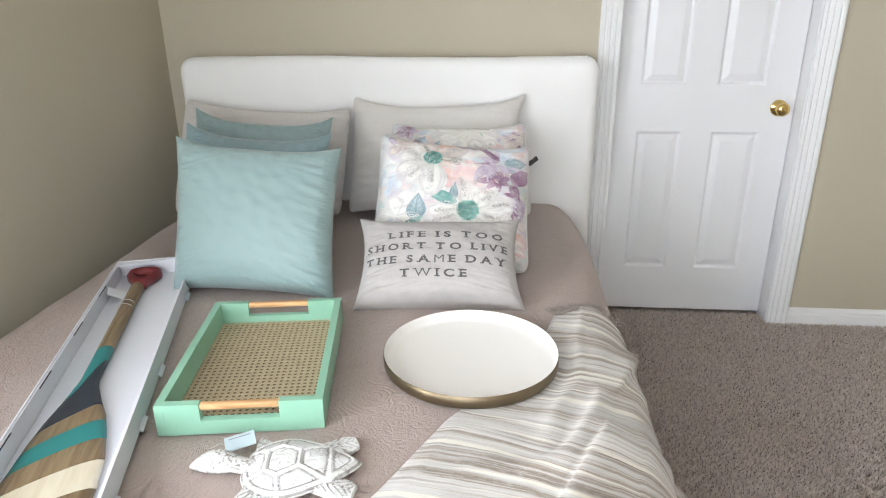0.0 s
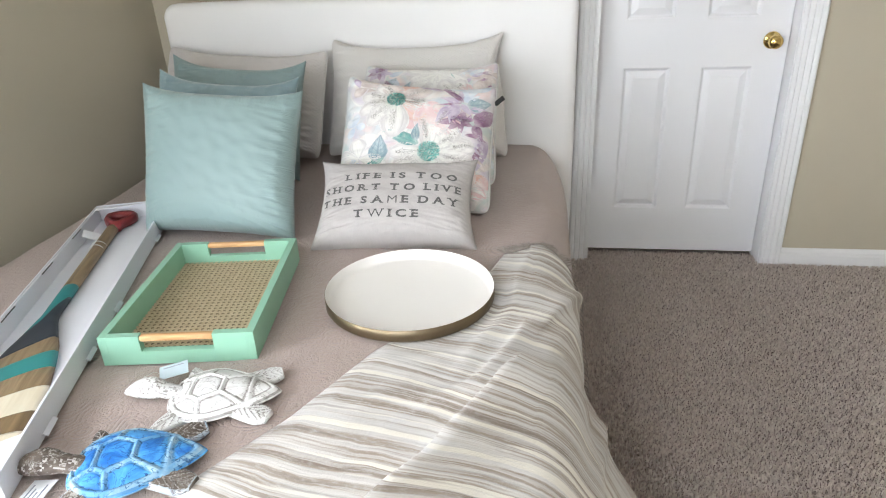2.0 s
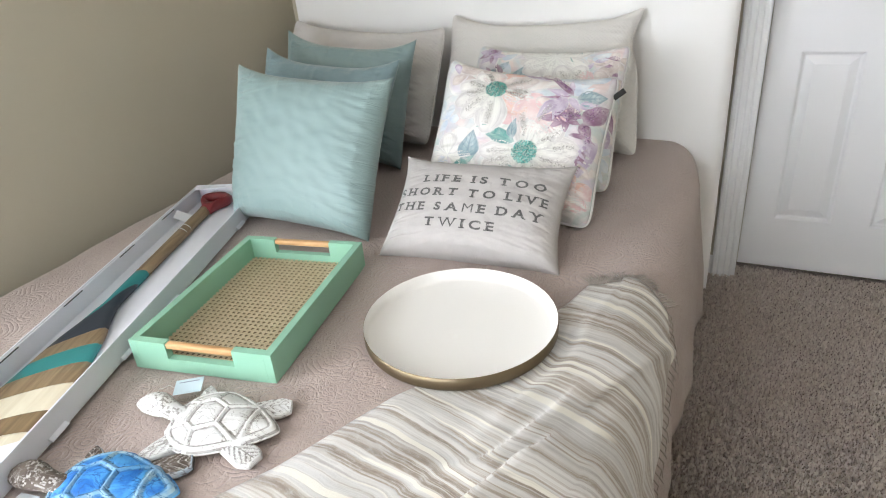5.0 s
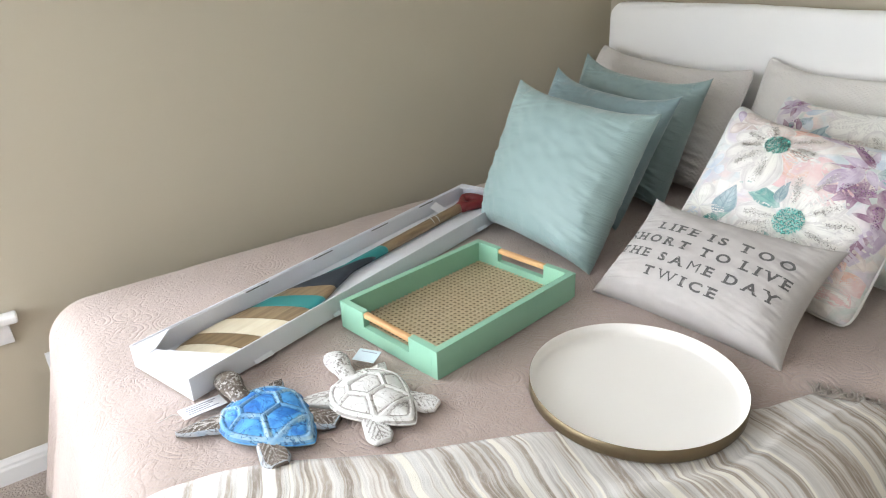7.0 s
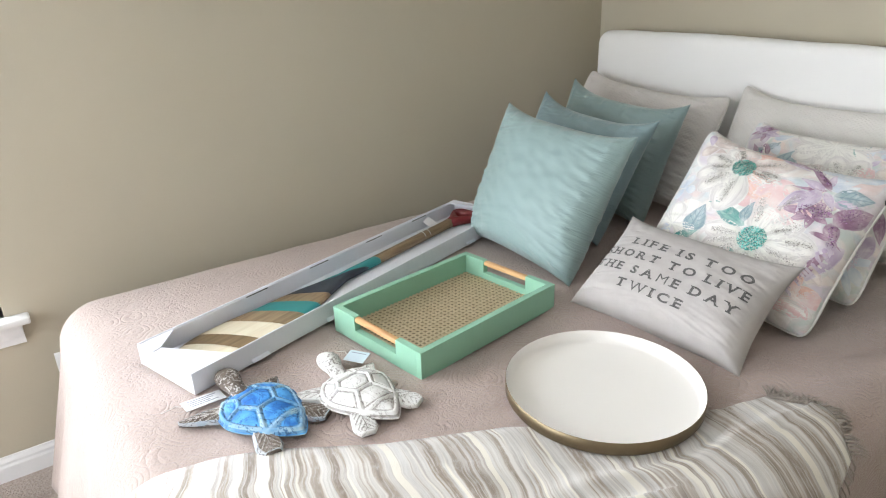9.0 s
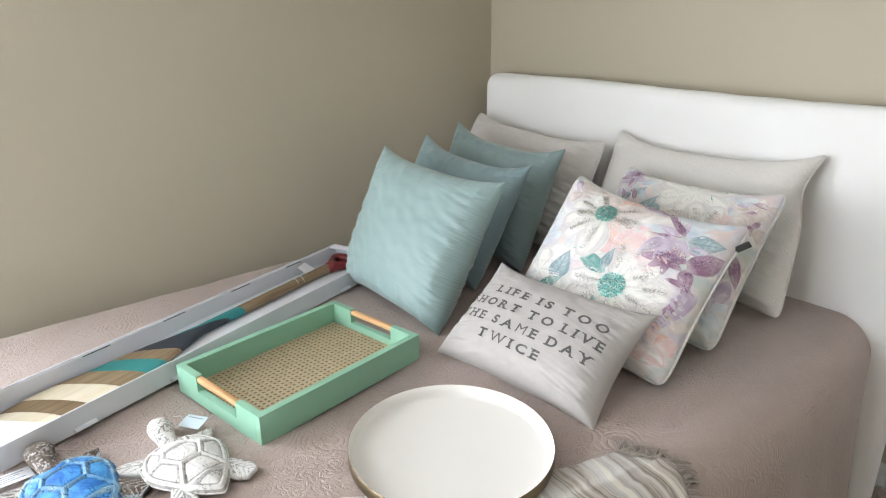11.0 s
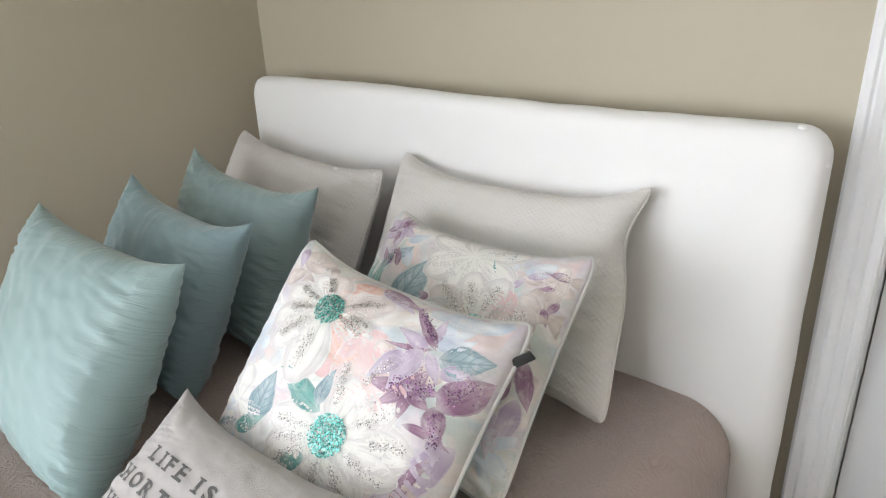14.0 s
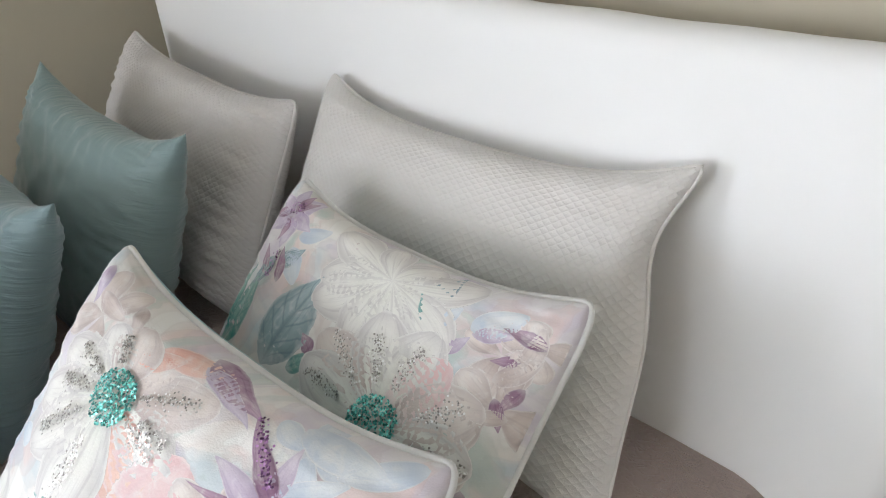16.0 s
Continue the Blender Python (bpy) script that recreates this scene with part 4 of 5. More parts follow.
SHAMS = "ivory pillow shams"
eL = Shape([(-1.250, 2.506, 1.022), (-0.590, 2.482, 0.992), (-1.275, 2.315, 0.60), (-0.610, 2.292, 0.615)], 0.165, 0.085, 0.014, 4, 0.004)
eR = Shape([(-0.600, 2.560, 1.026), (0.092, 2.552, 1.042), (-0.600, 2.352, 0.605), (0.108, 2.350, 0.605)], 0.175, 0.125, 0.009, 5, 0.028, 0.10, 0.04, 0.034)
s1 = cushion("pillow_sham", eL, M_SHAM2, "stone-grey woven cotton pillow sham against the headboard", SHAMS)
s2 = cushion("pillow_sham", eR, M_SHAM, "ivory basket-weave pillow sham leaning on the headboard", SHAMS)
piping(eL, s1, M_SHAM2, 0.003, "self-fabric seam")
piping(eR, s2, M_SHAM, 0.003, "self-fabric seam")


# ---- floral cushions ----
class Ink:
    """Collects printed shapes on one cover, a mesh for each colour."""

    def __init__(self, sh, du=0.0, dv=0.0):
        self.sh, self.bms, self.blades, self.level, self.du, self.dv = sh, {}, [], 0, du, dv

    def blade(self, key, u, v, ang, length, width, bend=0.0, shape=0.8, n=18, m=10, jag=0.0):
        """A petal or leaf from (u, v) along ang, in metres on the face."""
        sh = self.sh
        u, v = u + self.du, v + self.dv
        self.level += 1
        off = 0.0002 + 0.000007 * (self.level % 40)
        rows, uvs = [], []
        for i in range(n + 1):
            s = i / n
            a = radians(ang) + bend * s
            cu = u + (length * s * math.cos(a)) * 2 / sh.w
            cv = v + (length * s * math.sin(a)) * 2 / sh.h
            pointed = key in ("leaf", "mint", "lilac", "plum")
            wd = width / 2 * (math.sin(math.pi * min(1, s ** (0.7 if pointed else shape))) ** (1.15 if pointed else 0.75) + 0.02) * (1 + jag * math.sin(s * 40))
            row, uv = [], []
            for j in range(m + 1):
                w = 2 * j / m - 1
                row.append(sh.on(cu - wd * w * math.sin(a) * 2 / sh.w, cv + wd * w * math.cos(a) * 2 / sh.h, off) - sh.o)
                uv.append((s, j / m))
            rows.append(row)
            uvs.append(uv)
        self.blades.append((key, grid(rows, uvs)))

    def sequins(self, key, pts, r=0.00125, tilt=0.5):
        bm = self.bms.setdefault(key, bmesh.new())
        rng = random.Random(len(pts))
        for u, v in pts:
            if abs(u) > 0.95 or abs(v) > 0.95:
                continue
            n = self.sh.normal(u, v)
            n = (n + Vector((rng.uniform(-1, 1), rng.uniform(-1, 1), rng.uniform(-1, 1))) * tilt * 0.4).normalized()
            c = self.sh.on(u, v, 0.0032) - self.sh.o
            t = n.orthogonal().normalized()
            b = n.cross(t)
            rr = r * rng.uniform(0.7, 1.2)
            bm.faces.new([bm.verts.new(c + rr * (math.cos(k * math.pi / 3) * t + math.sin(k * math.pi / 3) * b)) for k in range(6)])

    def line_of(self, key, u, v, ang, d0, d1, spread, count, rng, r=0.00125):
        pts = []
        u, v = u + self.du, v + self.dv
        for _ in range(count):
            d = rng.uniform(d0, d1)
            f = (d - d0) / (d1 - d0)
            w = rng.gauss(0, spread * (0.35 + 1.2 * f * (1.15 - f)))
            a = radians(ang)
            pts.append((u + (d * math.cos(a) - w * math.sin(a)) * 2 / self.sh.w, v + (d * math.sin(a) + w * math.cos(a)) * 2 / self.sh.h))
        self.sequins(key, pts, r)

    def flower(self, u, v, petals, seq, heart, rng, count=200):
        for ang, ln, wd, key in petals:
            self.blade(key, u, v, ang, ln * 1.06, wd * 1.35, rng.uniform(-0.15, 0.15), 1.3)
        for ang, d0, d1 in seq:
            self.line_of("silver_sequins", u, v, ang, d0, d1, 0.0066, 150, rng, 0.0011)
        pts = []
        u, v = u + self.du, v + self.dv
        for _ in range(count * 2):
            a, d = rng.uniform(0, 6.283), heart * math.sqrt(rng.random())
            pts.append((u + d * math.cos(a) * 2 / self.sh.w, v + d * math.sin(a) * 2 / self.sh.h))
        self.sequins("teal_sequins", pts, 0.00135, 0.9)

    def done(self, ob):
        mats = dict(pink=M_PINK, pale=M_PALE, lilac=M_LILAC, plum=M_PLUM, leaf=M_LEAF, mint=M_MINTLEAF, beige=M_BEIGE, sky=M_SKYWASH, coral=M_CORAL)
        cover = ob.children[0]
        for key, bm in self.blades:
            part("leaf_print" if key in ("leaf", "mint") else "petal_print", bm, mats[key], cover)
        seq = dict(silver_sequins=M_SILVER, teal_sequins=M_TEALSEQ, purple_sequins=M_PURPLESEQ)
        for key, bm in self.bms.items():
            tagged(part("sequin_trim", bm, seq[key], cover, key.replace("_", " ") + " sewn along the petals", False), kind="stuff")

    def washes(self, rng, spots):
        """Broad pale blossoms behind the drawn flowers."""
        for u, v, key, ln in spots:
            a0 = rng.uniform(0, 360)
            for k in range(4):
                self.blade(key, u, v, a0 + 90 * k + rng.uniform(-20, 20), ln * rng.uniform(0.75, 1.15), ln * rng.uniform(0.55, 0.85), rng.uniform(-0.4, 0.4), 1.45)


FLORALS = "floral sequinned cushions"


def floral(sh, seed, label, du=0.0, dv=0.0):
    ob = cushion("floral_cushion", sh, [M_PRINT, M_TEALBACK], label, FLORALS)
    piping(sh, ob, M_PIPE, 0.0042, "white corded piping")
    return ob, Ink(sh, du, dv), random.Random(seed)


f1 = Shape([(-0.405, 2.098, 0.978), (0.088, 2.146, 0.924), (-0.41, 1.800, 0.600), (0.080, 1.826, 0.592)], 0.175, 0.095, 0.009, 6, 0.028, 0.15, 0.065)
f2 = Shape([(-0.412, 2.352, 0.964), (0.078, 2.356, 0.965), (-0.40, 2.035, 0.602), (0.082, 2.038, 0.605)], 0.155, 0.095, 0.009, 7, 0.026, 0.15, 0.065)

c1, ink, rng = floral(f1, 1, "white floral cushion with sequins and white piping")
ink.washes(rng, [(-0.66, 0.74, "beige", 0.06), (-0.80, 0.10, "sky", 0.05), (0.45, 0.36, "beige", 0.06), (0.80, -0.66, "pink", 0.06), (0.55, 0.85, "sky", 0.05), (-0.70, -0.35, "pale", 0.09)])
for u, v, ang, ln, wd, key, bend in ((-0.25, 0.84, 4, 0.085, 0.034, "coral", 0.2), (-0.30, 0.70, 40, 0.06, 0.03, "coral", 0.0), (-0.06, 0.96, -22, 0.10, 0.034, "plum", 0.1), (-0.04, 0.90, -8, 0.09, 0.026, "lilac", -0.2),
                                     (0.92, 0.95, -150, 0.07, 0.036, "sky", 0.0), (0.46, 0.93, -20, 0.09, 0.040, "sky", 0.2), (-0.86, 0.92, -70, 0.05, 0.028, "lilac", 0.0), (-0.76, 0.82, -20, 0.06, 0.026, "beige", 0.3), (-0.52, 0.92, -40, 0.05, 0.022, "beige", -0.2)):
    ink.blade(key, u, v, ang, ln, wd, bend)
# upper blossom
ink.flower(-0.28, 0.52, [(105, 0.085, 0.055, "beige"), (140, 0.085, 0.05, "pale"), (178, 0.110, 0.055, "pale"), (206, 0.125, 0.05, "pale"), (232, 0.125, 0.055, "pale"), (272, 0.135, 0.075, "pale"), (300, 0.12, 0.06, "pink"), (322, 0.115, 0.06, "coral"), (-12, 0.105, 0.05, "pale"), (30, 0.12, 0.05, "beige"), (66, 0.08, 0.045, "beige")],
           [(168, 0.036, 0.085), (196, 0.036, 0.085), (226, 0.040, 0.105), (268, 0.046, 0.115), (-14, 0.036, 0.085), (-2, 0.05, 0.09), (30, 0.036, 0.105), (118, 0.036, 0.07)], 0.030, rng, 340)
# lower blossom: one long blush petal upward, a folded sea-green leaf beside it
ink.blade("pink", 0.14, -0.16, 86, 0.165, 0.115, 0.0, 1.35)
ink.blade("pink", 0.24, -0.10, 62, 0.140, 0.085, 0.0, 1.35)
ink.flower(0.19, -0.25, [(86, 0.10, 0.08, "pale"), (42, 0.125, 0.06, "pale"), (15, 0.145, 0.065, "pale"), (-12, 0.135, 0.06, "pale"), (-42, 0.13, 0.065, "pale"), (-78, 0.12, 0.065, "pale"), (-115, 0.12, 0.06, "pale"), (225, 0.125, 0.055, "pale"), (204, 0.12, 0.05, "pale"), (184, 0.12, 0.05, "pale")],
           [(40, 0.045, 0.11), (14, 0.075, 0.135), (-14, 0.045, 0.12), (-50, 0.045, 0.10), (184, 0.040, 0.10), (203, 0.040, 0.10), (224, 0.045, 0.105), (104, 0.045, 0.115), (-85, 0.04, 0.08)], 0.034, rng, 400)
ink.blade("mint", 0.06, -0.14, 166, 0.125, 0.044, -0.12)
ink.blade("mint", -0.10, -0.06, 158, 0.080, 0.026, 0.2)
ink.blade("leaf", 0.04, -0.10, 122, 0.060, 0.030, -0.5)
ink.blade("mint", 0.10, -0.44, 212, 0.070, 0.034, 0.2)
ink.line_of("silver_sequins", 0.26, 0.14, 62, 0.0, 0.060, 0.006, 90, rng)
# leaves at the side
for u, v, ang, ln, wd, key, bend in ((-0.43, -0.42, 98, 0.092, 0.068, "leaf", -0.15), (-0.80, -0.36, -60, 0.06, 0.036, "sky", 0.2), (-0.62, -0.52, 20, 0.08, 0.034, "mint", 0.2), (-0.74, -0.66, 60, 0.05, 0.02, "plum", 0.2), (-0.86, -0.62, 30, 0.07, 0.03, "leaf", 0.0), (-0.50, -0.70, 150, 0.08, 0.036, "sky", 0.0)):
    ink.blade(key, u, v, ang, ln, wd, bend)
# plum and lilac blossoms at the other side
for u, v, ang, ln, wd, key, bend in ((0.56, 0.55, 204, 0.085, 0.013, "plum", -0.2), (0.53, 0.52, 150, 0.07, 0.030, "lilac", 0.2), (0.54, 0.56, 60, 0.075, 0.028, "sky", -0.2), (0.56, 0.57, 22, 0.065, 0.024, "sky", 0.2), (0.54, 0.56, 95, 0.07, 0.022, "lilac", 0.0), (0.50, 0.52, 250, 0.085, 0.044, "lilac", 0.1), (0.42, 0.46, 235, 0.08, 0.04, "lilac", 0.0),
                                     (0.58, 0.55, 133, 0.105, 0.024, "plum", 0.05), (0.54, 0.52, -50, 0.06, 0.024, "lilac", 0.0), (0.62, 0.50, 12, 0.085, 0.066, "leaf", 0.1), (0.66, 0.40, 25, 0.06, 0.03, "lilac", 0.0), (0.76, 0.19, 58, 0.100, 0.064, "plum", -0.2), (0.72, 0.26, 40, 0.07, 0.036, "plum", 0.1),
                                     (0.74, 0.20, -64, 0.062, 0.040, "plum", 0.1), (0.82, 0.06, -70, 0.05, 0.026, "lilac", 0.0), (0.62, 0.02, 10, 0.08, 0.016, "plum", -0.3), (0.95, 0.02, -122, 0.150, 0.052, "lilac", 0.25), (0.86, -0.10, -116, 0.12, 0.024, "plum", 0.2), (0.72, -0.38, -100, 0.09, 0.045, "lilac", -0.3), (0.78, -0.30, -40, 0.05, 0.03, "beige", 0.0),
                                     (0.74, -0.62, 24, 0.06, 0.034, "coral", 0.0), (0.74, -0.62, 84, 0.06, 0.030, "coral", 0.1), (0.74, -0.62, -40, 0.07, 0.040, "pink", 0.0), (0.72, -0.62, 150, 0.06, 0.030, "pink", 0.0), (0.62, -0.50, -60, 0.06, 0.018, "lilac", 0.2), (0.60, -0.82, 10, 0.10, 0.05, "pale", 0.0)):
    ink.blade(key, u, v, ang, ln, wd, bend)
for ang, ln, wd in ((100, 0.055, 0.022), (146, 0.062, 0.026), (196, 0.080, 0.028), (236, 0.060, 0.024), (282, 0.052, 0.024), (328, 0.048, 0.026), (20, 0.052, 0.024), (60, 0.045, 0.024)):
    ink.blade("plum", 0.55, 0.24, ang, ln, wd, rng.uniform(-0.2, 0.2))
ink.line_of("purple_sequins", 0.56, 0.58, 133, 0.015, 0.090, 0.005, 130, rng)
ink.line_of("purple_sequins", 0.50, 0.24, 15, -0.02, 0.05, 0.013, 170, rng)
ink.line_of("purple_sequins", 0.80, 0.26, 60, 0.0, 0.05, 0.012, 70, rng)
ink.line_of("purple_sequins", 0.77, 0.16, -66, 0.0, 0.05, 0.007, 70, rng)
ink.done(c1)
# woven brand label folded into the side seam
lab = boxes((-0.019, 0.019, -0.002, 0.002, -0.008, 0.008), bevel=0.0008)
p = f1.at(0.99, 0.72)
tg = part("label_tab", lab, M_TAG, c1, "small black woven label")
tg.matrix_world = Matrix.Translation(p + Vector((0.012, 0, -0.004))) @ pose(0, 0, 0, 10, -35, 20)

c2, ink, rng = floral(f2, 2, "white floral sequinned cushion behind its twin")
ink.washes(rng, [(0.78, 0.62, "beige", 0.05), (0.88, 0.70, "beige", 0.045), (0.86, 0.40, "beige", 0.06), (0.80, -0.05, "beige", 0.06), (0.82, -0.60, "sky", 0.05)])
# white open bloom along the top
for ang, ln, wd in ((168, 0.125, 0.075), (196, 0.11, 0.07), (232, 0.12, 0.08), (262, 0.11, 0.075), (300, 0.10, 0.07), (340, 0.12, 0.07), (14, 0.115, 0.06), (60, 0.07, 0.05), (120, 0.075, 0.05)):
    ink.blade("pale", 0.14, 0.74, ang, ln, wd, rng.uniform(-0.25, 0.25), 1.4)
for u, v, ang, ln, wd, key, bend in ((-0.74, 0.80, 60, 0.06, 0.036, "lilac", 0.0), (-0.74, 0.80, 110, 0.05, 0.034, "lilac", 0.0), (-0.74, 0.80, 170, 0.055, 0.036, "lilac", 0.0), (-0.74, 0.80, 230, 0.06, 0.036, "lilac", 0.0), (-0.74, 0.80, 290, 0.06, 0.040, "lilac", 0.0), (-0.74, 0.80, 350, 0.055, 0.034, "lilac", 0.0), (-0.76, 0.82, 40, 0.045, 0.018, "plum", 0.2), (-0.78, 0.78, 200, 0.045, 0.02, "plum", 0.0), (-0.74, 0.78, 275, 0.045, 0.018, "plum", 0.0), (-0.72, 0.84, 95, 0.035, 0.018, "plum", 0.0),
                                     (-0.58, 0.70, 20, 0.060, 0.032, "sky", 0.3), (-0.56, 0.62, -50, 0.06, 0.036, "sky", 0.0), (-0.60, 0.50, 30, 0.05, 0.030, "leaf", 0.3), (-0.64, 0.52, 250, 0.06, 0.03, "leaf", 0.0), (-0.52, 0.40, 112, 0.055, 0.018, "plum", 0.1), (-0.66, 0.40, 130, 0.05, 0.018, "plum", 0.0),
                                     (-0.78, -0.06, 72, 0.120, 0.050, "mint", 0.1), (-0.88, 0.02, 80, 0.10, 0.034, "mint", 0.0), (-0.33, 0.02, 84, 0.140, 0.092, "leaf", -0.1), (-0.16, 0.08, 36, 0.045, 0.024, "mint", 0.2), (-0.06, 0.20, 150, 0.03, 0.02, "plum", 0.0),
                                     (0.44, 0.60, 120, 0.050, 0.026, "mint", 0.2), (0.40, 0.74, 100, 0.060, 0.030, "leaf", -0.2), (0.46, 0.62, 70, 0.04, 0.018, "sky", 0.0), (0.60, 0.68, 40, 0.062, 0.042, "sky", 0.0), (0.62, 0.66, 20, 0.05, 0.022, "lilac", 0.0), (0.55, 0.52, 60, 0.035, 0.018, "lilac", 0.0),
                                     (0.86, 0.56, 70, 0.06, 0.024, "beige", 0.3), (0.90, 0.46, 110, 0.055, 0.022, "beige", 0.0), (0.80, 0.50, 40, 0.05, 0.026, "beige", 0.2), (0.92, 0.70, 150, 0.05, 0.02, "plum", 0.3), (0.86, 0.62, 200, 0.03, 0.014, "plum", 0.0), (0.92, 0.52, 250, 0.035, 0.016, "plum", 0.0), (0.84, 0.44, 300, 0.035, 0.016, "plum", 0.0), (0.92, 0.38, 200, 0.04, 0.018, "beige", 0.0),
                                     (0.88, 0.05, -80, 0.09, 0.030, "plum", 0.2), (0.84, -0.10, -110, 0.09, 0.034, "plum", -0.2), (0.92, -0.22, -95, 0.10, 0.036, "lilac", 0.0), (0.80, -0.36, -80, 0.08, 0.034, "lilac", 0.0), (0.78, -0.62, 160, 0.08, 0.026, "sky", 0.2), (0.84, -0.60, 40, 0.06, 0.020, "sky", 0.0), (0.80, -0.66, -60, 0.07, 0.024, "sky", 0.0), (0.70, -0.50, 100, 0.07, 0.03, "leaf", 0.0)):
    ink.blade(key, u, v, ang, ln, wd, bend)
ink.flower(0.42, 0.10, [(150, 0.125, 0.056, "beige"), (118, 0.120, 0.060, "pale"), (86, 0.115, 0.060, "pale"), (58, 0.10, 0.050, "pink"), (34, 0.115, 0.06, "beige"), (0, 0.11, 0.055, "pale"), (180, 0.12, 0.055, "pale"), (215, 0.12, 0.06, "pale")],
           [(146, 0.045, 0.115), (116, 0.040, 0.095), (84, 0.040, 0.095), (36, 0.05, 0.10), (2, 0.05, 0.11), (176, 0.05, 0.11)], 0.030, rng, 320)
ink.line_of("purple_sequins", -0.60, 0.40, 100, 0.0, 0.04, 0.006, 50, rng)
ink.line_of("purple_sequins", -0.78, 0.78, 50, 0.0, 0.035, 0.008, 50, rng)
ink.done(c2)


# ---- lettered cushion ----
tx = Shape([(-0.424, 1.812, 0.768), (0.048, 1.828, 0.772), (-0.402, 1.560, 0.592), (0.066, 1.592, 0.588)], 0.160, 0.085, 0.008, 8, 0.048, 0.25, 0.0)
c3 = cushion("lumbar_cushion", tx, M_LINEN, "oatmeal linen lumbar cushion with stamped grey lettering")


SERIFS = dict(L=((0.12, 1), (0.12, 0)), I=((0.5, 1), (0.5, 0)), F=((0.12, 1), (0.12, 0)), E=((0.12, 1), (0.12, 0)), T=((0.5, 0),), H=((0.1, 1), (0.1, 0), (0.9, 1), (0.9, 0)),
              R=((0.12, 1), (0.12, 0), (0.92, 0)), V=((0.05, 1), (0.95, 1)), A=((0.05, 0), (0.95, 0)), D=((0.12, 1), (0.12, 0)), Y=((0.06, 1), (0.94, 1), (0.5, 0)), W=((0.04, 1), (0.96, 1), (0.5, 1)))


def glyph(ch):
    """One capital of the built-in font as a flat mesh, with slab feet; its width comes with it."""
    cu = bpy.data.curves.new("text", "FONT")
    cu.body, cu.size, cu.resolution_u, cu.offset = ch, 1.0, 3, -0.006 if ch in "MW" else 0.030
    ob = bpy.data.objects.new("text", cu)
    me = bpy.data.meshes.new_from_object(ob)
    bm = bmesh.new()
    bm.from_mesh(me)
    bpy.data.objects.remove(ob)
    bpy.data.meshes.remove(me)
    bpy.data.curves.remove(cu)
    x0, x1 = min(v.co.x for v in bm.verts), max(v.co.x for v in bm.verts)
    y0, y1 = min(v.co.y for v in bm.verts), max(v.co.y for v in bm.verts)
    wide = x1 - x0
    for v in bm.verts:
        v.co = Vector(((v.co.x - x0), (v.co.y - y0) / (y1 - y0) * 0.72, 0))
    bmesh.ops.triangulate(bm, faces=bm.faces)
    half = 0.10 if ch in "MWA" else 0.17
    for fx, fy in SERIFS.get(ch, ()):
        cx, cy = fx * wide, fy * 0.72 - (0.085 if fy else 0)
        bm.faces.new([bm.verts.new((cx + dx, cy + dy, 0.004)) for dx, dy in ((-half, 0), (half, 0), (half, 0.085), (-half, 0.085))])
    for _ in range(2):
        long = [e for e in bm.edges if e.calc_length() > 0.2]
        if long:
            bmesh.ops.subdivide_edges(bm, edges=long, cuts=1)
        bmesh.ops.triangulate(bm, faces=bm.faces)
    return bm, wide


def letters(text, u0, u1, vc, vh):
    """Stamped capitals bent onto the linen, letter by letter."""
    gap, space = 0.32, 0.36
    made, x = [], 0.0
    for ch in text:
        if ch == " ":
            x += space
            continue
        bm, wide = glyph(ch)
        made.append((bm, x))
        x += wide + gap
    x -= gap
    for bm, at in made:
        for v in bm.verts:
            v.co = tx.on(lerp(u0, u1, (v.co.x + at) / x), vc + vh * (v.co.y / 0.72 - 0.5), 0.0012 + v.co.z * 0.05) - tx.o
        part("letter", bm, M_INK, c3.children[0], "", False)


letters("LIFE IS TOO", -0.60, 0.80, 0.33, 0.158)
letters("SHORT TO LIVE", -0.90, 0.86, 0.045, 0.158)
letters("THE SAME DAY", -0.90, 0.82, -0.24, 0.158)
letters("TWICE", -0.44, 0.33, -0.53, 0.158)


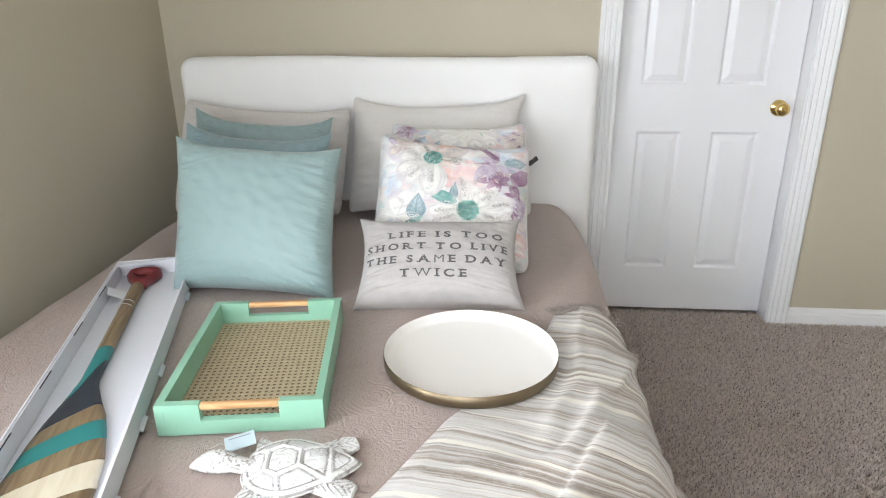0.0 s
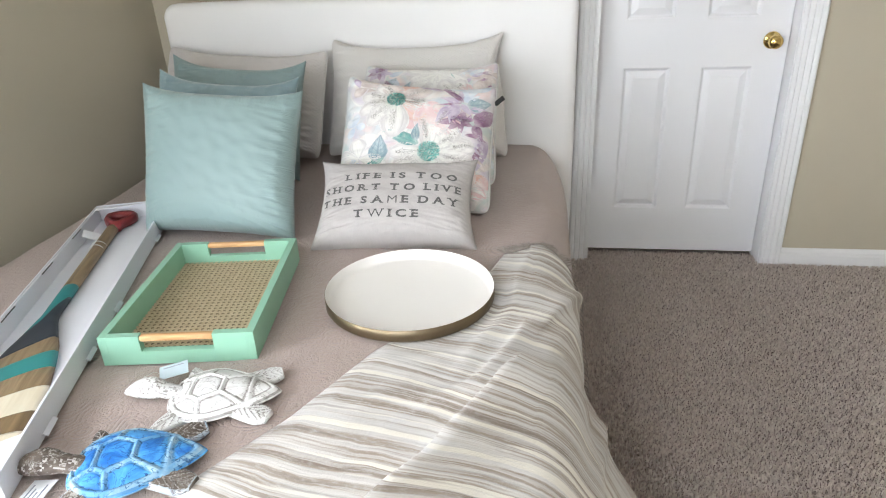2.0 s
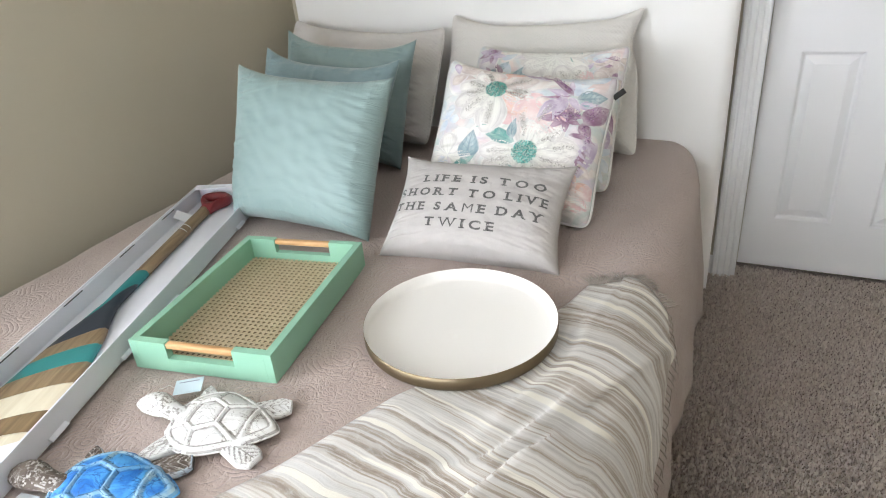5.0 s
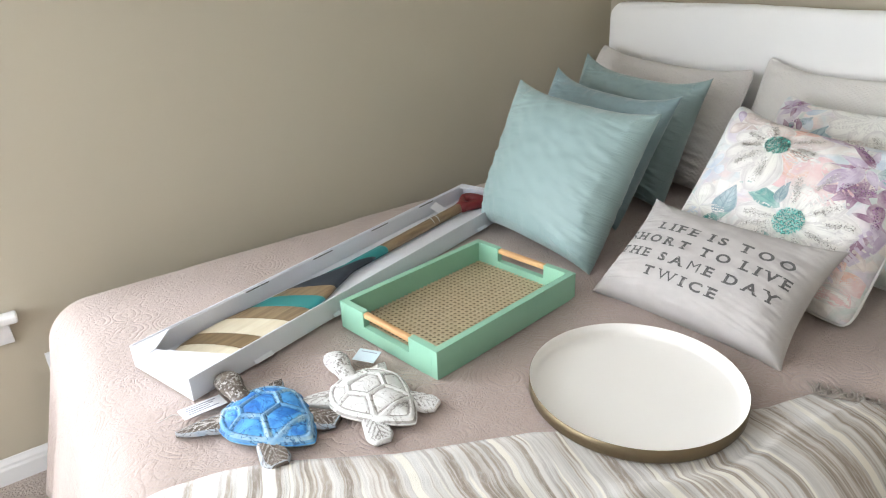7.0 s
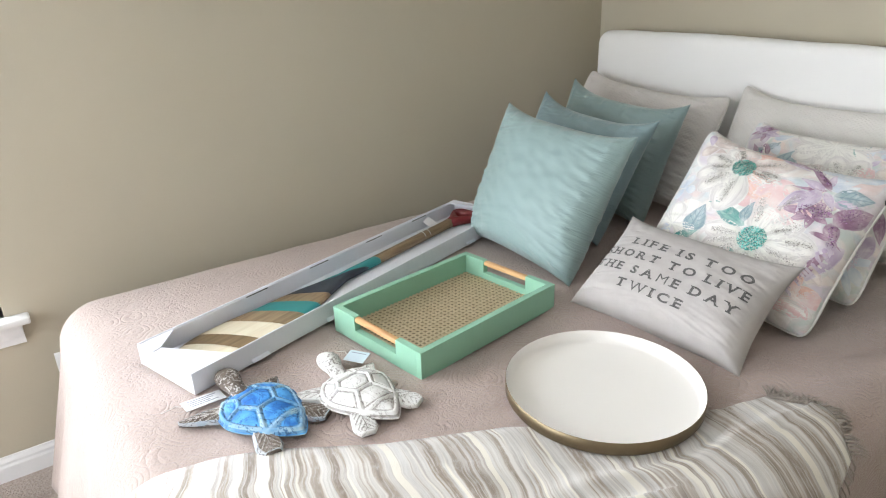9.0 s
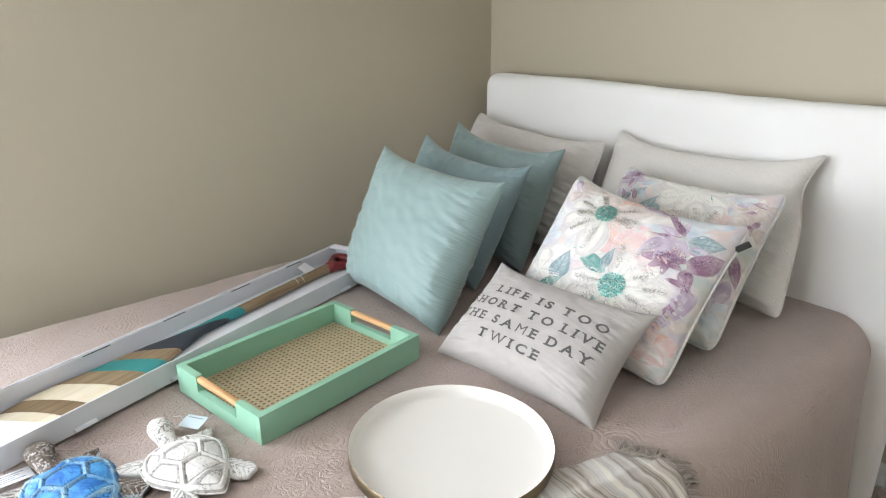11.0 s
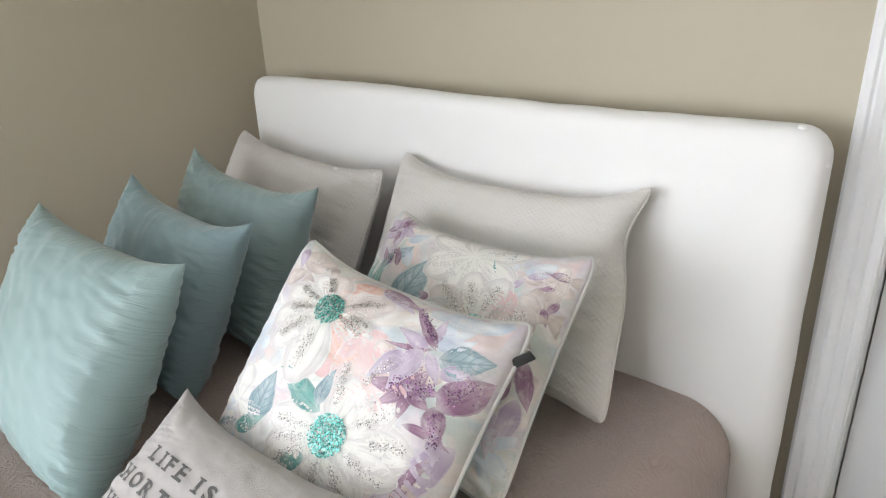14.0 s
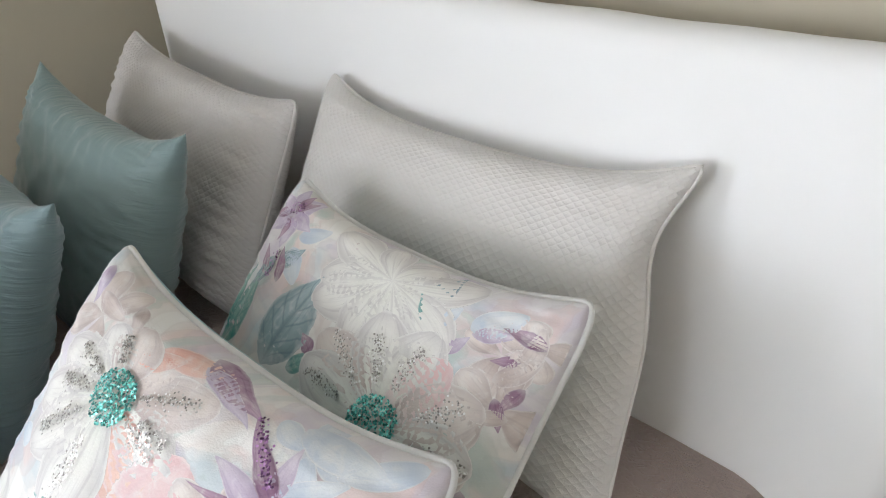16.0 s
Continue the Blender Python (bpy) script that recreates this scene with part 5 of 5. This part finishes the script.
# ---- mint tray ----
def serving_tray():
    t = thing("serving_tray", pose(-0.538, 1.257, 0.586, -0.5, 0.2, 9.2), "mint green tray with wood handles and woven cane base", "tray")
    w, l, h, k = 0.322 / 2, 0.470 / 2, 0.068, 0.0165
    hw, cut = 0.076, 0.031
    for s in (-1, 1):
        part("side_wall", boxes((s * w - (k if s > 0 else 0), s * w + (0 if s > 0 else k), -l, l, 0, h), bevel=0.0005), M_MINT, t, "", False)
        y0, y1 = (-l, -l + k) if s < 0 else (l - k, l)
        xi = w - k
        # one board with a notch for the grip
        bm = bmesh.new()
        prof = [(-xi, 0), (xi, 0), (xi, h), (hw, h), (hw, cut), (-hw, cut), (-hw, h), (-xi, h)]
        rings = [[bm.verts.new((x, y, z)) for x, z in prof] for y in (y0, y1)]
        for q in range(8):
            bm.faces.new([rings[0][q], rings[0][(q + 1) % 8], rings[1][(q + 1) % 8], rings[1][q]])
        bm.faces.new(rings[0]), bm.faces.new(rings[1])
        part("end_wall", bm, M_MINT, t, "mint end wall with a cut-out", False)
        yc = (y0 + y1) / 2
        part("handle", boxes((-hw, hw, yc - 0.0075, yc + 0.0075, h - 0.0145, h - 0.001), bevel=0.004, seg=3), M_PINE, t, "honey-coloured wooden bar")
    part("base_board", boxes((-w + k, w - k, -l + k, l - k, 0.002, 0.010)), M_TRAYBASE, t, "dark brown base board", False)
    # six-way cane weave
    a, b = w - k, l - k
    st, z = 0.0131, 0.0125

    def strand(p, q, wd, z0):
        d = (q - p).normalized()
        n = Vector((-d.y, d.x)) * wd / 2
        bm = bmesh.new()
        vs = [bm.verts.new((*c, zz)) for zz in (z0, z0 + 0.0009) for c in (p + n, p - n, q - n, q + n)]
        for f in ((4, 5, 6, 7), (0, 1, 5, 4), (2, 3, 7, 6), (0, 3, 2, 1)):
            bm.faces.new([vs[i] for i in f])
        part("cane_strand", bm, M_CANE, t, "", False)

    x = -a + st / 2
    while x < a:
        for o in (-0.0014, 0.0014):
            strand(Vector((x + o, -b)), Vector((x + o, b)), 0.0018, z)
        x += st
    y = -b + st / 2
    while y < b:
        for o in (-0.0014, 0.0014):
            strand(Vector((-a, y + o)), Vector((a, y + o)), 0.0018, z + 0.0006)
        y += st
    for sg in (1, -1):
        # the lines y = sg * x + c that clip the corners of each cell
        c0 = (a - b if sg > 0 else -a - b + st) + st / 2
        for m in range(-60, 100):
            c = c0 + m * st
            x0, x1 = (-b - c, b - c) if sg > 0 else (c - b, c + b)
            x0, x1 = max(-a, x0), min(a, x1)
            if x1 - x0 > 0.004:
                strand(Vector((x0, sg * x0 + c)), Vector((x1, sg * x1 + c)), 0.0017, z + 0.0013 + 0.0004 * sg)
    return t


serving_tray()


# ---- round tray ----
def round_tray():
    t = thing("round_tray", pose(-0.068, 1.318, 0.5975, -0.3, 0.2), "round cream enamel tray with a brushed brass rim", "tray")
    r, h = 0.2, 0.030
    inner = [(0.0, 0.004), (r - 0.016, 0.004), (r - 0.009, 0.0055), (r - 0.005, 0.010), (r - 0.0032, 0.018), (r - 0.0022, h - 0.001), (r - 0.0012, h)]
    part("enamel_dish", lathe(inner, 96), M_ENAMEL, t, "cream enamel inside")
    outer = [(r - 0.0012, h), (r, h - 0.0008), (r, 0.006), (r - 0.003, 0.001), (r - 0.008, 0.0), (0.0, 0.0)]
    part("rim", lathe(outer, 96), M_OLDBRASS, t, "brushed antique brass outside")
    return t


round_tray()


# ---- paddle in its card tray ----
BOX = pose(-0.684, 0.600, 0.597, 0, 0, 17.5)


def card_tray():
    t = thing("cardboard_tray", BOX, "open white cardboard tray holding a painted paddle", "packaging")
    w, L, h, k = 0.109, 1.21, 0.052, 0.004
    part("base", boxes((-w, w, 0, L, 0, k)), M_CARD, t, "", False)
    for s in (-1, 1):
        part("side_wall", boxes((s * w - (k if s > 0 else 0), s * w + (0 if s > 0 else k), 0, L, k, h), (s * w - (k if s > 0 else -k) * 1.2 - 0.0025, s * w - (k if s > 0 else -k) * 1.2 + 0.0025, 0.02, L - 0.02, k, h - 0.003), bevel=0.0008), M_CARD, t, "folded double card wall", False)
    for y0 in (0, L - k):
        part("end_wall", boxes((-w + k, w - k, y0, y0 + k, k, h), bevel=0.0005), M_CARD, t, "", False)
    # folded corner gussets
    e, f = w - k, L - k
    for poly in ([(-e, k), (-0.048, k), (-0.052, 0.026), (-e, 0.092)], [(e, k), (e, 0.105), (-0.048, 0.026), (-0.044, k)], [(-e, f), (-e, f - 0.03), (e * 0.6, f - 0.004), (e * 0.6, f)]):
        bm = bmesh.new()
        lo, hi = [bm.verts.new((*q, h - 0.005)) for q in poly], [bm.verts.new((*q, h - 0.002)) for q in poly]
        bm.faces.new(lo), bm.faces.new(hi)
        for i in range(4):
            bm.faces.new([lo[i], lo[(i + 1) % 4], hi[(i + 1) % 4], hi[i]])
        part("gusset", bm, M_CARD, t, "folded card corner", False)
    # locking tabs that stick out through the wall
    for y in (0.17, 0.40, 0.60, 1.0):
        o = part("tab", boxes((0, 0.010, -0.024, 0.024, 0, 0.003), bevel=0.0008), M_CARD, t, "", False)
        o.matrix_local = pose(w, y, 0.010, 0, 35, 0)
    # black strips laid on the uncut wall: the shade in its slots as colour
    for y in (0.33, 0.55, 0.78, 1.0):
        o = part("slot", boxes((-0.001, 0.001, -0.035, 0.035, 0, 0.0018)), M_TAG, t, "black strip as the shade in a card opening", False)
        o.matrix_local = pose(-w + 0.0085, y, 0.046)
    return t


card_tray()


def paddle():
    t = thing("decorative_paddle", BOX @ pose(0, 0, 0.0045), "striped wooden paddle with teal neck and dark red grip", "paddle")
    cen = [(0.0, -0.012), (0.3, -0.010), (0.44, -0.019), (0.56, -0.027), (1.2, -0.033)]
    half = [(0.020, 0.0), (0.024, 0.018), (0.035, 0.036), (0.06, 0.058), (0.10, 0.076), (0.15, 0.085), (0.22, 0.086), (0.30, 0.079), (0.38, 0.068), (0.44, 0.056), (0.49, 0.040), (0.54, 0.026), (0.58, 0.019), (0.62, 0.0185), (1.2, 0.0180)]
    thick = [(0.02, 0.010), (0.3, 0.014), (0.5, 0.019), (0.6, 0.026), (1.2, 0.030)]
    bounds = [(0.020, 0.020), (0.083, 0.163), (0.135, 0.219), (0.210, 0.296), (0.277, 0.360), (0.337, 0.420), (0.388, 0.475), (0.485, 0.660), (0.700, 0.712), (1.082, 1.082)]
    names = [("stripe", M_CREAM, "cream painted band"), ("stripe", M_BROWN, "walnut band"), ("stripe", M_CREAM, "cream painted band"), ("stripe", M_OAK, "bare oak band"), ("stripe", M_TEAL, "teal painted band"), ("stripe", M_OAK, "bare oak band"), ("neck_band", M_NAVY, "near-black navy band"), ("neck", M_TEAL, "teal painted neck"), ("shaft", M_OAK, "bare oak shaft")]
    for i, (nm, mt, lb) in enumerate(names):
        bm = bmesh.new()
        n, m = 18, 16
        rows, under = [], []
        for a in range(n + 1):
            top, bot = [], []
            for b in range(m + 1):
                wv = 2 * b / m - 1
                s0, s1 = lerp(*bounds[i], b / m), lerp(*bounds[i + 1], b / m)
                bow = 0.012 * (1 - wv * wv)
                s0 += bow * (0 < i < 7)
                s1 += bow * (i < 6)
                s = lerp(s0, s1, a / n)
                x = table(s, cen) + table(s, half) * wv
                th = table(s, thick)
                rd = math.sqrt(max(0, 1 - abs(wv) ** (2.2 if s > 0.55 else 5)))
                top.append(Vector((x, s, th * (0.45 + 0.55 * rd))))
                bot.append(Vector((x, s, th * 0.45 * (1 - rd))))
            rows.append(top)
            under.append(bot)
        grid(rows, bm=bm)
        grid(under, bm=bm)
        for r_, u_ in ((rows[0], under[0]), (rows[-1], under[-1])):
            grid([r_, u_], bm=bm)
        for e in (0, m):
            grid([[r_[e] for r_ in rows], [u_[e] for u_ in under]], bm=bm)
        bmesh.ops.remove_doubles(bm, verts=bm.verts, dist=0.00005)
        part(nm, bm, mt, t, lb)
    # T grip with a finger hole
    bm = bmesh.new()
    outer = [(-0.017, 1.062), (-0.018, 1.085), (-0.034, 1.11), (-0.047, 1.135), (-0.046, 1.158), (-0.03, 1.172), (0.0, 1.176), (0.03, 1.172), (0.046, 1.158), (0.047, 1.135), (0.034, 1.11), (0.018, 1.085), (0.017, 1.062)]
    hole = [(-0.004, 1.118), (-0.012, 1.121), (-0.022, 1.128), (-0.028, 1.138), (-0.026, 1.148), (-0.016, 1.153), (0.0, 1.155), (0.016, 1.153), (0.026, 1.148), (0.028, 1.138), (0.022, 1.128), (0.012, 1.121), (0.004, 1.118)]
    rings = [[Vector((x - 0.027, y + 0.012, z)) for x, y in hole] for z in (0.006, 0.024)]
    mid = [((a[0] * 0.6 + b[0] * 0.4), (a[1] * 0.6 + b[1] * 0.4)) for a, b in zip(outer, hole)]
    rings += [[Vector((x - 0.027, y + 0.012, 0.034)) for x, y in mid], [Vector((x - 0.027, y + 0.012, 0.025)) for x, y in outer], [Vector((x - 0.027, y + 0.012, 0.006)) for x, y in outer]]
    rings += [[Vector((x - 0.027, y + 0.012, 0.001)) for x, y in mid], rings[0]]
    grid(rings, close=True, bm=bm)
    bmesh.ops.remove_doubles(bm, verts=bm.verts, dist=0.00005)
    part("grip", bm, M_RED, t, "dark red grip with a finger hole")
    for s in (0.93, 0.955):
        part("tie", tube([(-0.033 + 0.019 * math.cos(a), s, 0.015 + 0.017 * math.sin(a)) for a in np.linspace(0, 6.283, 17)], 0.0011, 5), M_TWINE, t, "clear fastening tie")
    return t


paddle()
care = tagged(finish("price_tag", boxes((-0.03, 0.03, -0.02, 0.02, 0, 0.0015)), M_PAPERW, False), "white tag with faint print tied at the grip", "tag")
care.matrix_world = BOX @ pose(-0.072, 1.035, 0.020, 10, 30, 15)


# ---- carved sea turtles: one plain carved shape each ----
def turtle(name, m, mats, label):
    """mats: scute, scute border, limbs, cut lines, limb rim, limb ridge."""
    bm = bmesh.new()
    seeds = [(-0.070, 0.0), (-0.008, 0.0), (0.050, 0.0), (0.100, 0.0), (-0.048, 0.064), (-0.048, -0.064), (0.020, 0.056), (0.020, -0.056)]
    rows = []
    nr, na = 56, 180

    def rim(a):
        c, w = math.cos(a), abs(math.sin(a))
        p, L = (1.28, 0.130) if c > 0 else (2.3, 0.086)
        return ((abs(c) / L) ** p + (w / 0.080) ** p) ** (-1 / p)

    def border(x, y, r):
        d = sorted(math.hypot(x - sx, y - sy) for sx, sy in seeds)
        return min((d[1] - d[0]) / 2, abs(0.90 - r) * 0.08)

    for i in range(nr + 1):
        r = i / nr
        row = []
        for k in range(na):
            a = 2 * math.pi * k / na
            R = rim(a)
            x, y = r * R * math.cos(a), r * R * math.sin(a)
            z = 0.014 + 0.025 * max(0, 1 - r ** 2.2) ** 0.8
            g = border(x, y, r)
            # raised seams with a cut on either side
            z += 0.0030 * math.exp(-(g / 0.0026) ** 2) - 0.0016 * math.exp(-((g - 0.0058) / 0.0018) ** 2) + 0.0007 * noise.noise(Vector((x * 60, y * 60, 0)))
            row.append(Vector((x, y, z)))
        rows.append(row)
    rows += [[Vector((v.x * 0.985, v.y * 0.985, 0.010)) for v in rows[-1]], [Vector((v.x * 0.86, v.y * 0.86, 0.006)) for v in rows[-1]], [Vector((v.x * 0.2, v.y * 0.2, 0.005)) for v in rows[-1]]]
    vs = [[bm.verts.new(p) for p in r] for r in rows[1:]]
    top = bm.verts.new(rows[0][0])
    for k in range(na):
        bm.faces.new([top, vs[0][k], vs[0][(k + 1) % na]])
    for i in range(len(vs) - 1):
        for k in range(na):
            f = bm.faces.new([vs[i][k], vs[i][(k + 1) % na], vs[i + 1][(k + 1) % na], vs[i + 1][k]])
            c = f.calc_center_median()
            g = border(c.x, c.y, (i + 1.5) / nr)
            f.material_index = (3 if 0.0040 < g < 0.0068 else 1 if g <= 0.0040 else 0) if i < nr - 1 else 1
    start = len(bm.faces)
    tone = {}

    def limb(pts, thick=0.012, cell=0.017, lift=0.0):
        """A flat carved flipper through (x, y, half width): a raised rim round crossed ridges."""
        n, k = 34, 22
        length = sum(math.hypot(b[0] - a[0], b[1] - a[1]) for a, b in zip(pts, pts[1:]))

        def along(s):
            q = s * (len(pts) - 1)
            i = min(int(q), len(pts) - 2)
            f = q - i
            p0, p1, p2, p3 = pts[max(i - 1, 0)], pts[i], pts[i + 1], pts[min(i + 2, len(pts) - 1)]
            return [0.5 * (2 * b_ + (c_ - a_) * f + (2 * a_ - 5 * b_ + 4 * c_ - d_) * f * f + (3 * b_ - a_ - 3 * c_ + d_) * f ** 3) for a_, b_, c_, d_ in zip(p0, p1, p2, p3)]

        top, low, marks = [], [], []
        for i in range(n + 1):
            sx = i / n
            x, y, hw = along(sx)
            xa, ya, _ = along(min(1, sx + 0.02))
            xb, yb, _ = along(max(0, sx - 0.02))
            d = Vector((xa - xb, ya - yb)).normalized()
            nx, ny = -d.y, d.x
            rt, rl, rm = [], [], []
            for j in range(k + 1):
                w = 2 * j / k - 1
                a1 = (sx * length - 1.3 * abs(w) * hw + 0.004 * noise.noise(Vector((x * 45, y * 45, 7)))) / cell
                ridge = abs(a1 - round(a1)) < 0.12 or abs(w) < 0.09
                rim_ = abs(w) > 0.74 or sx > 0.93
                body = thick * (1 - 0.45 * sx) * max(0.0, 1 - abs(w) ** 4) ** 0.5
                z = 0.006 + lift * sx + body + (0.0016 if rim_ or ridge else 0.0) * min(1, 6 * (1 - abs(w))) + 0.0008 * noise.noise(Vector((x * 70, y * 70, 3)))
                rt.append(Vector((x + nx * hw * w, y + ny * hw * w, z)))
                rl.append(Vector((x + nx * hw * w, y + ny * hw * w, 0.003 + lift * sx)))
                rm.append(1 if rim_ else 3 if ridge else 2)
            top.append(rt), low.append(rl), marks.append(rm)
        vt = [[bm.verts.new(p) for p in r] for r in top]
        vl = [[vt[i][j] if j in (0, k) else bm.verts.new(low[i][j]) for j in range(k + 1)] for i in range(n + 1)]
        for i in range(n):
            for j in range(k):
                tone[bm.faces.new([vt[i][j], vt[i][j + 1], vt[i + 1][j + 1], vt[i + 1][j]])] = marks[i][j]
                bm.faces.new([vl[i][j], vl[i + 1][j], vl[i + 1][j + 1], vl[i][j + 1]])
        bm.faces.new(vt[-1] + vl[-1][-2:0:-1])

    limb([(-0.040, -0.040, 0.026), (-0.062, -0.066, 0.023), (-0.080, -0.092, 0.016), (-0.093, -0.112, 0.008), (-0.100, -0.122, 0.0015)], 0.013, 0.015)
    limb([(-0.046, 0.046, 0.022), (-0.056, 0.068, 0.018), (-0.063, 0.084, 0.010), (-0.066, 0.092, 0.002)], 0.013, 0.015)
    for sd in (-1, 1):
        limb([(0.036, sd * 0.034, 0.018), (0.060, sd * 0.046, 0.020), (0.082, sd * 0.054, 0.024), (0.102, sd * 0.062, 0.025), (0.118, sd * 0.068, 0.015)], 0.012, 0.014)
    # neck and round blunt head with a short beak
    head = [(-0.058, 0.000, 0.021, 0.012, 0.018), (-0.082, 0.005, 0.019, 0.012, 0.021), (-0.098, 0.009, 0.020, 0.013, 0.024), (-0.110, 0.012, 0.024, 0.016, 0.026), (-0.126, 0.016, 0.0265, 0.018, 0.026), (-0.143, 0.019, 0.025, 0.017, 0.024), (-0.158, 0.021, 0.020, 0.014, 0.021), (-0.171, 0.022, 0.012, 0.010, 0.017), (-0.181, 0.022, 0.005, 0.005, 0.013), (-0.184, 0.022, 0.001, 0.002, 0.011)]
    fine = []
    for (a0, a1) in zip(head, head[1:]):
        fine += [[lerp(p_, q_, f / 5) for p_, q_ in zip(a0, a1)] for f in range(5)]
    fine.append(list(head[-1]))
    kh = 36
    ring = []
    for x, yc, wd, ht, zc in fine:
        row = []
        for b in range(kh):
            an = 2 * math.pi * b / kh
            cut = abs(noise.noise(Vector((math.cos(an) * 2.2, math.sin(an) * 2.2, x * 60)))) < 0.07
            g = 1.0 - (0.05 if cut else 0.0)
            row.append((Vector((x, yc + wd * g * math.cos(an), zc + ht * g * math.sin(an))), 3 if cut else 2))
        ring.append(row)
    hv = [[bm.verts.new(p) for p, _ in r] for r in ring]
    for i in range(len(hv) - 1):
        for b in range(kh):
            tone[bm.faces.new([hv[i][b], hv[i][(b + 1) % kh], hv[i + 1][(b + 1) % kh], hv[i + 1][b]])] = ring[i][b][1]
    bm.faces.new(hv[-1])
    bm.faces.ensure_lookup_table()
    # limbs: rim, recess and ridge tones
    for f in bm.faces[start:]:
        f.material_index = {1: 4, 3: 5}.get(tone.get(f, 2), 2)
    ob = finish(name, bm, mats)
    ob.matrix_world = m
    return tagged(ob, label, "figurine")


turtle("turtle_figurine", pose(-0.366, 0.911, 0.592, 0, 0, 10) @ Matrix.Scale(0.98, 4), [M_WHITEWOOD, M_WHITEWOOD, M_WHITEWOOD, M_WHITEEDGE, M_WHITEWOOD, M_WHITEEDGE], "carved whitewashed wooden sea turtle lying on the quilt")
turtle("turtle_figurine", pose(-0.434, 0.726, 0.592, 0, 0, 18) @ Matrix.Scale(1.02, 4), [M_BLUESHELL, M_SHELLEDGE, M_GREYWOOD, M_SHELLLINE, M_LIMBRIM, M_PALEWOOD], "carved sea turtle with blue glazed shell and grey limbs")


def swing_tag(m, mat, label, bars):
    t = thing("hang_tag", m, label, "tag")
    card = part("card", boxes((-0.042, 0.042, -0.021, 0.021, 0, 0.0012), bevel=0.0004), mat, t, "", False)
    for i in range(bars):
        part("print_bar", boxes((-0.03, 0.03 - 0.008 * (i % 3), 0.011 - i * 0.0075, 0.0135 - i * 0.0075, 0.0012, 0.0015)), M_GREYINK, card, "", False)
    part("string", tube([(-0.04, 0, 0.001), (-0.055, 0.006, 0.006), (-0.07, -0.002, 0.008), (-0.085, 0.002, 0.004)], 0.0007, 5), M_TWINE, t)
    return t


swing_tag(pose(-0.478, 0.966, 0.614, 14, -6, 26) @ Matrix.Diagonal((0.66, 0.8, 1, 1)), M_PAPER, "pale blue paper hang tag by the white turtle", 1)
swing_tag(pose(-0.545, 0.640, 0.600, -4, 3, 95), M_PAPERW, "white paper hang tag with faint print", 4)
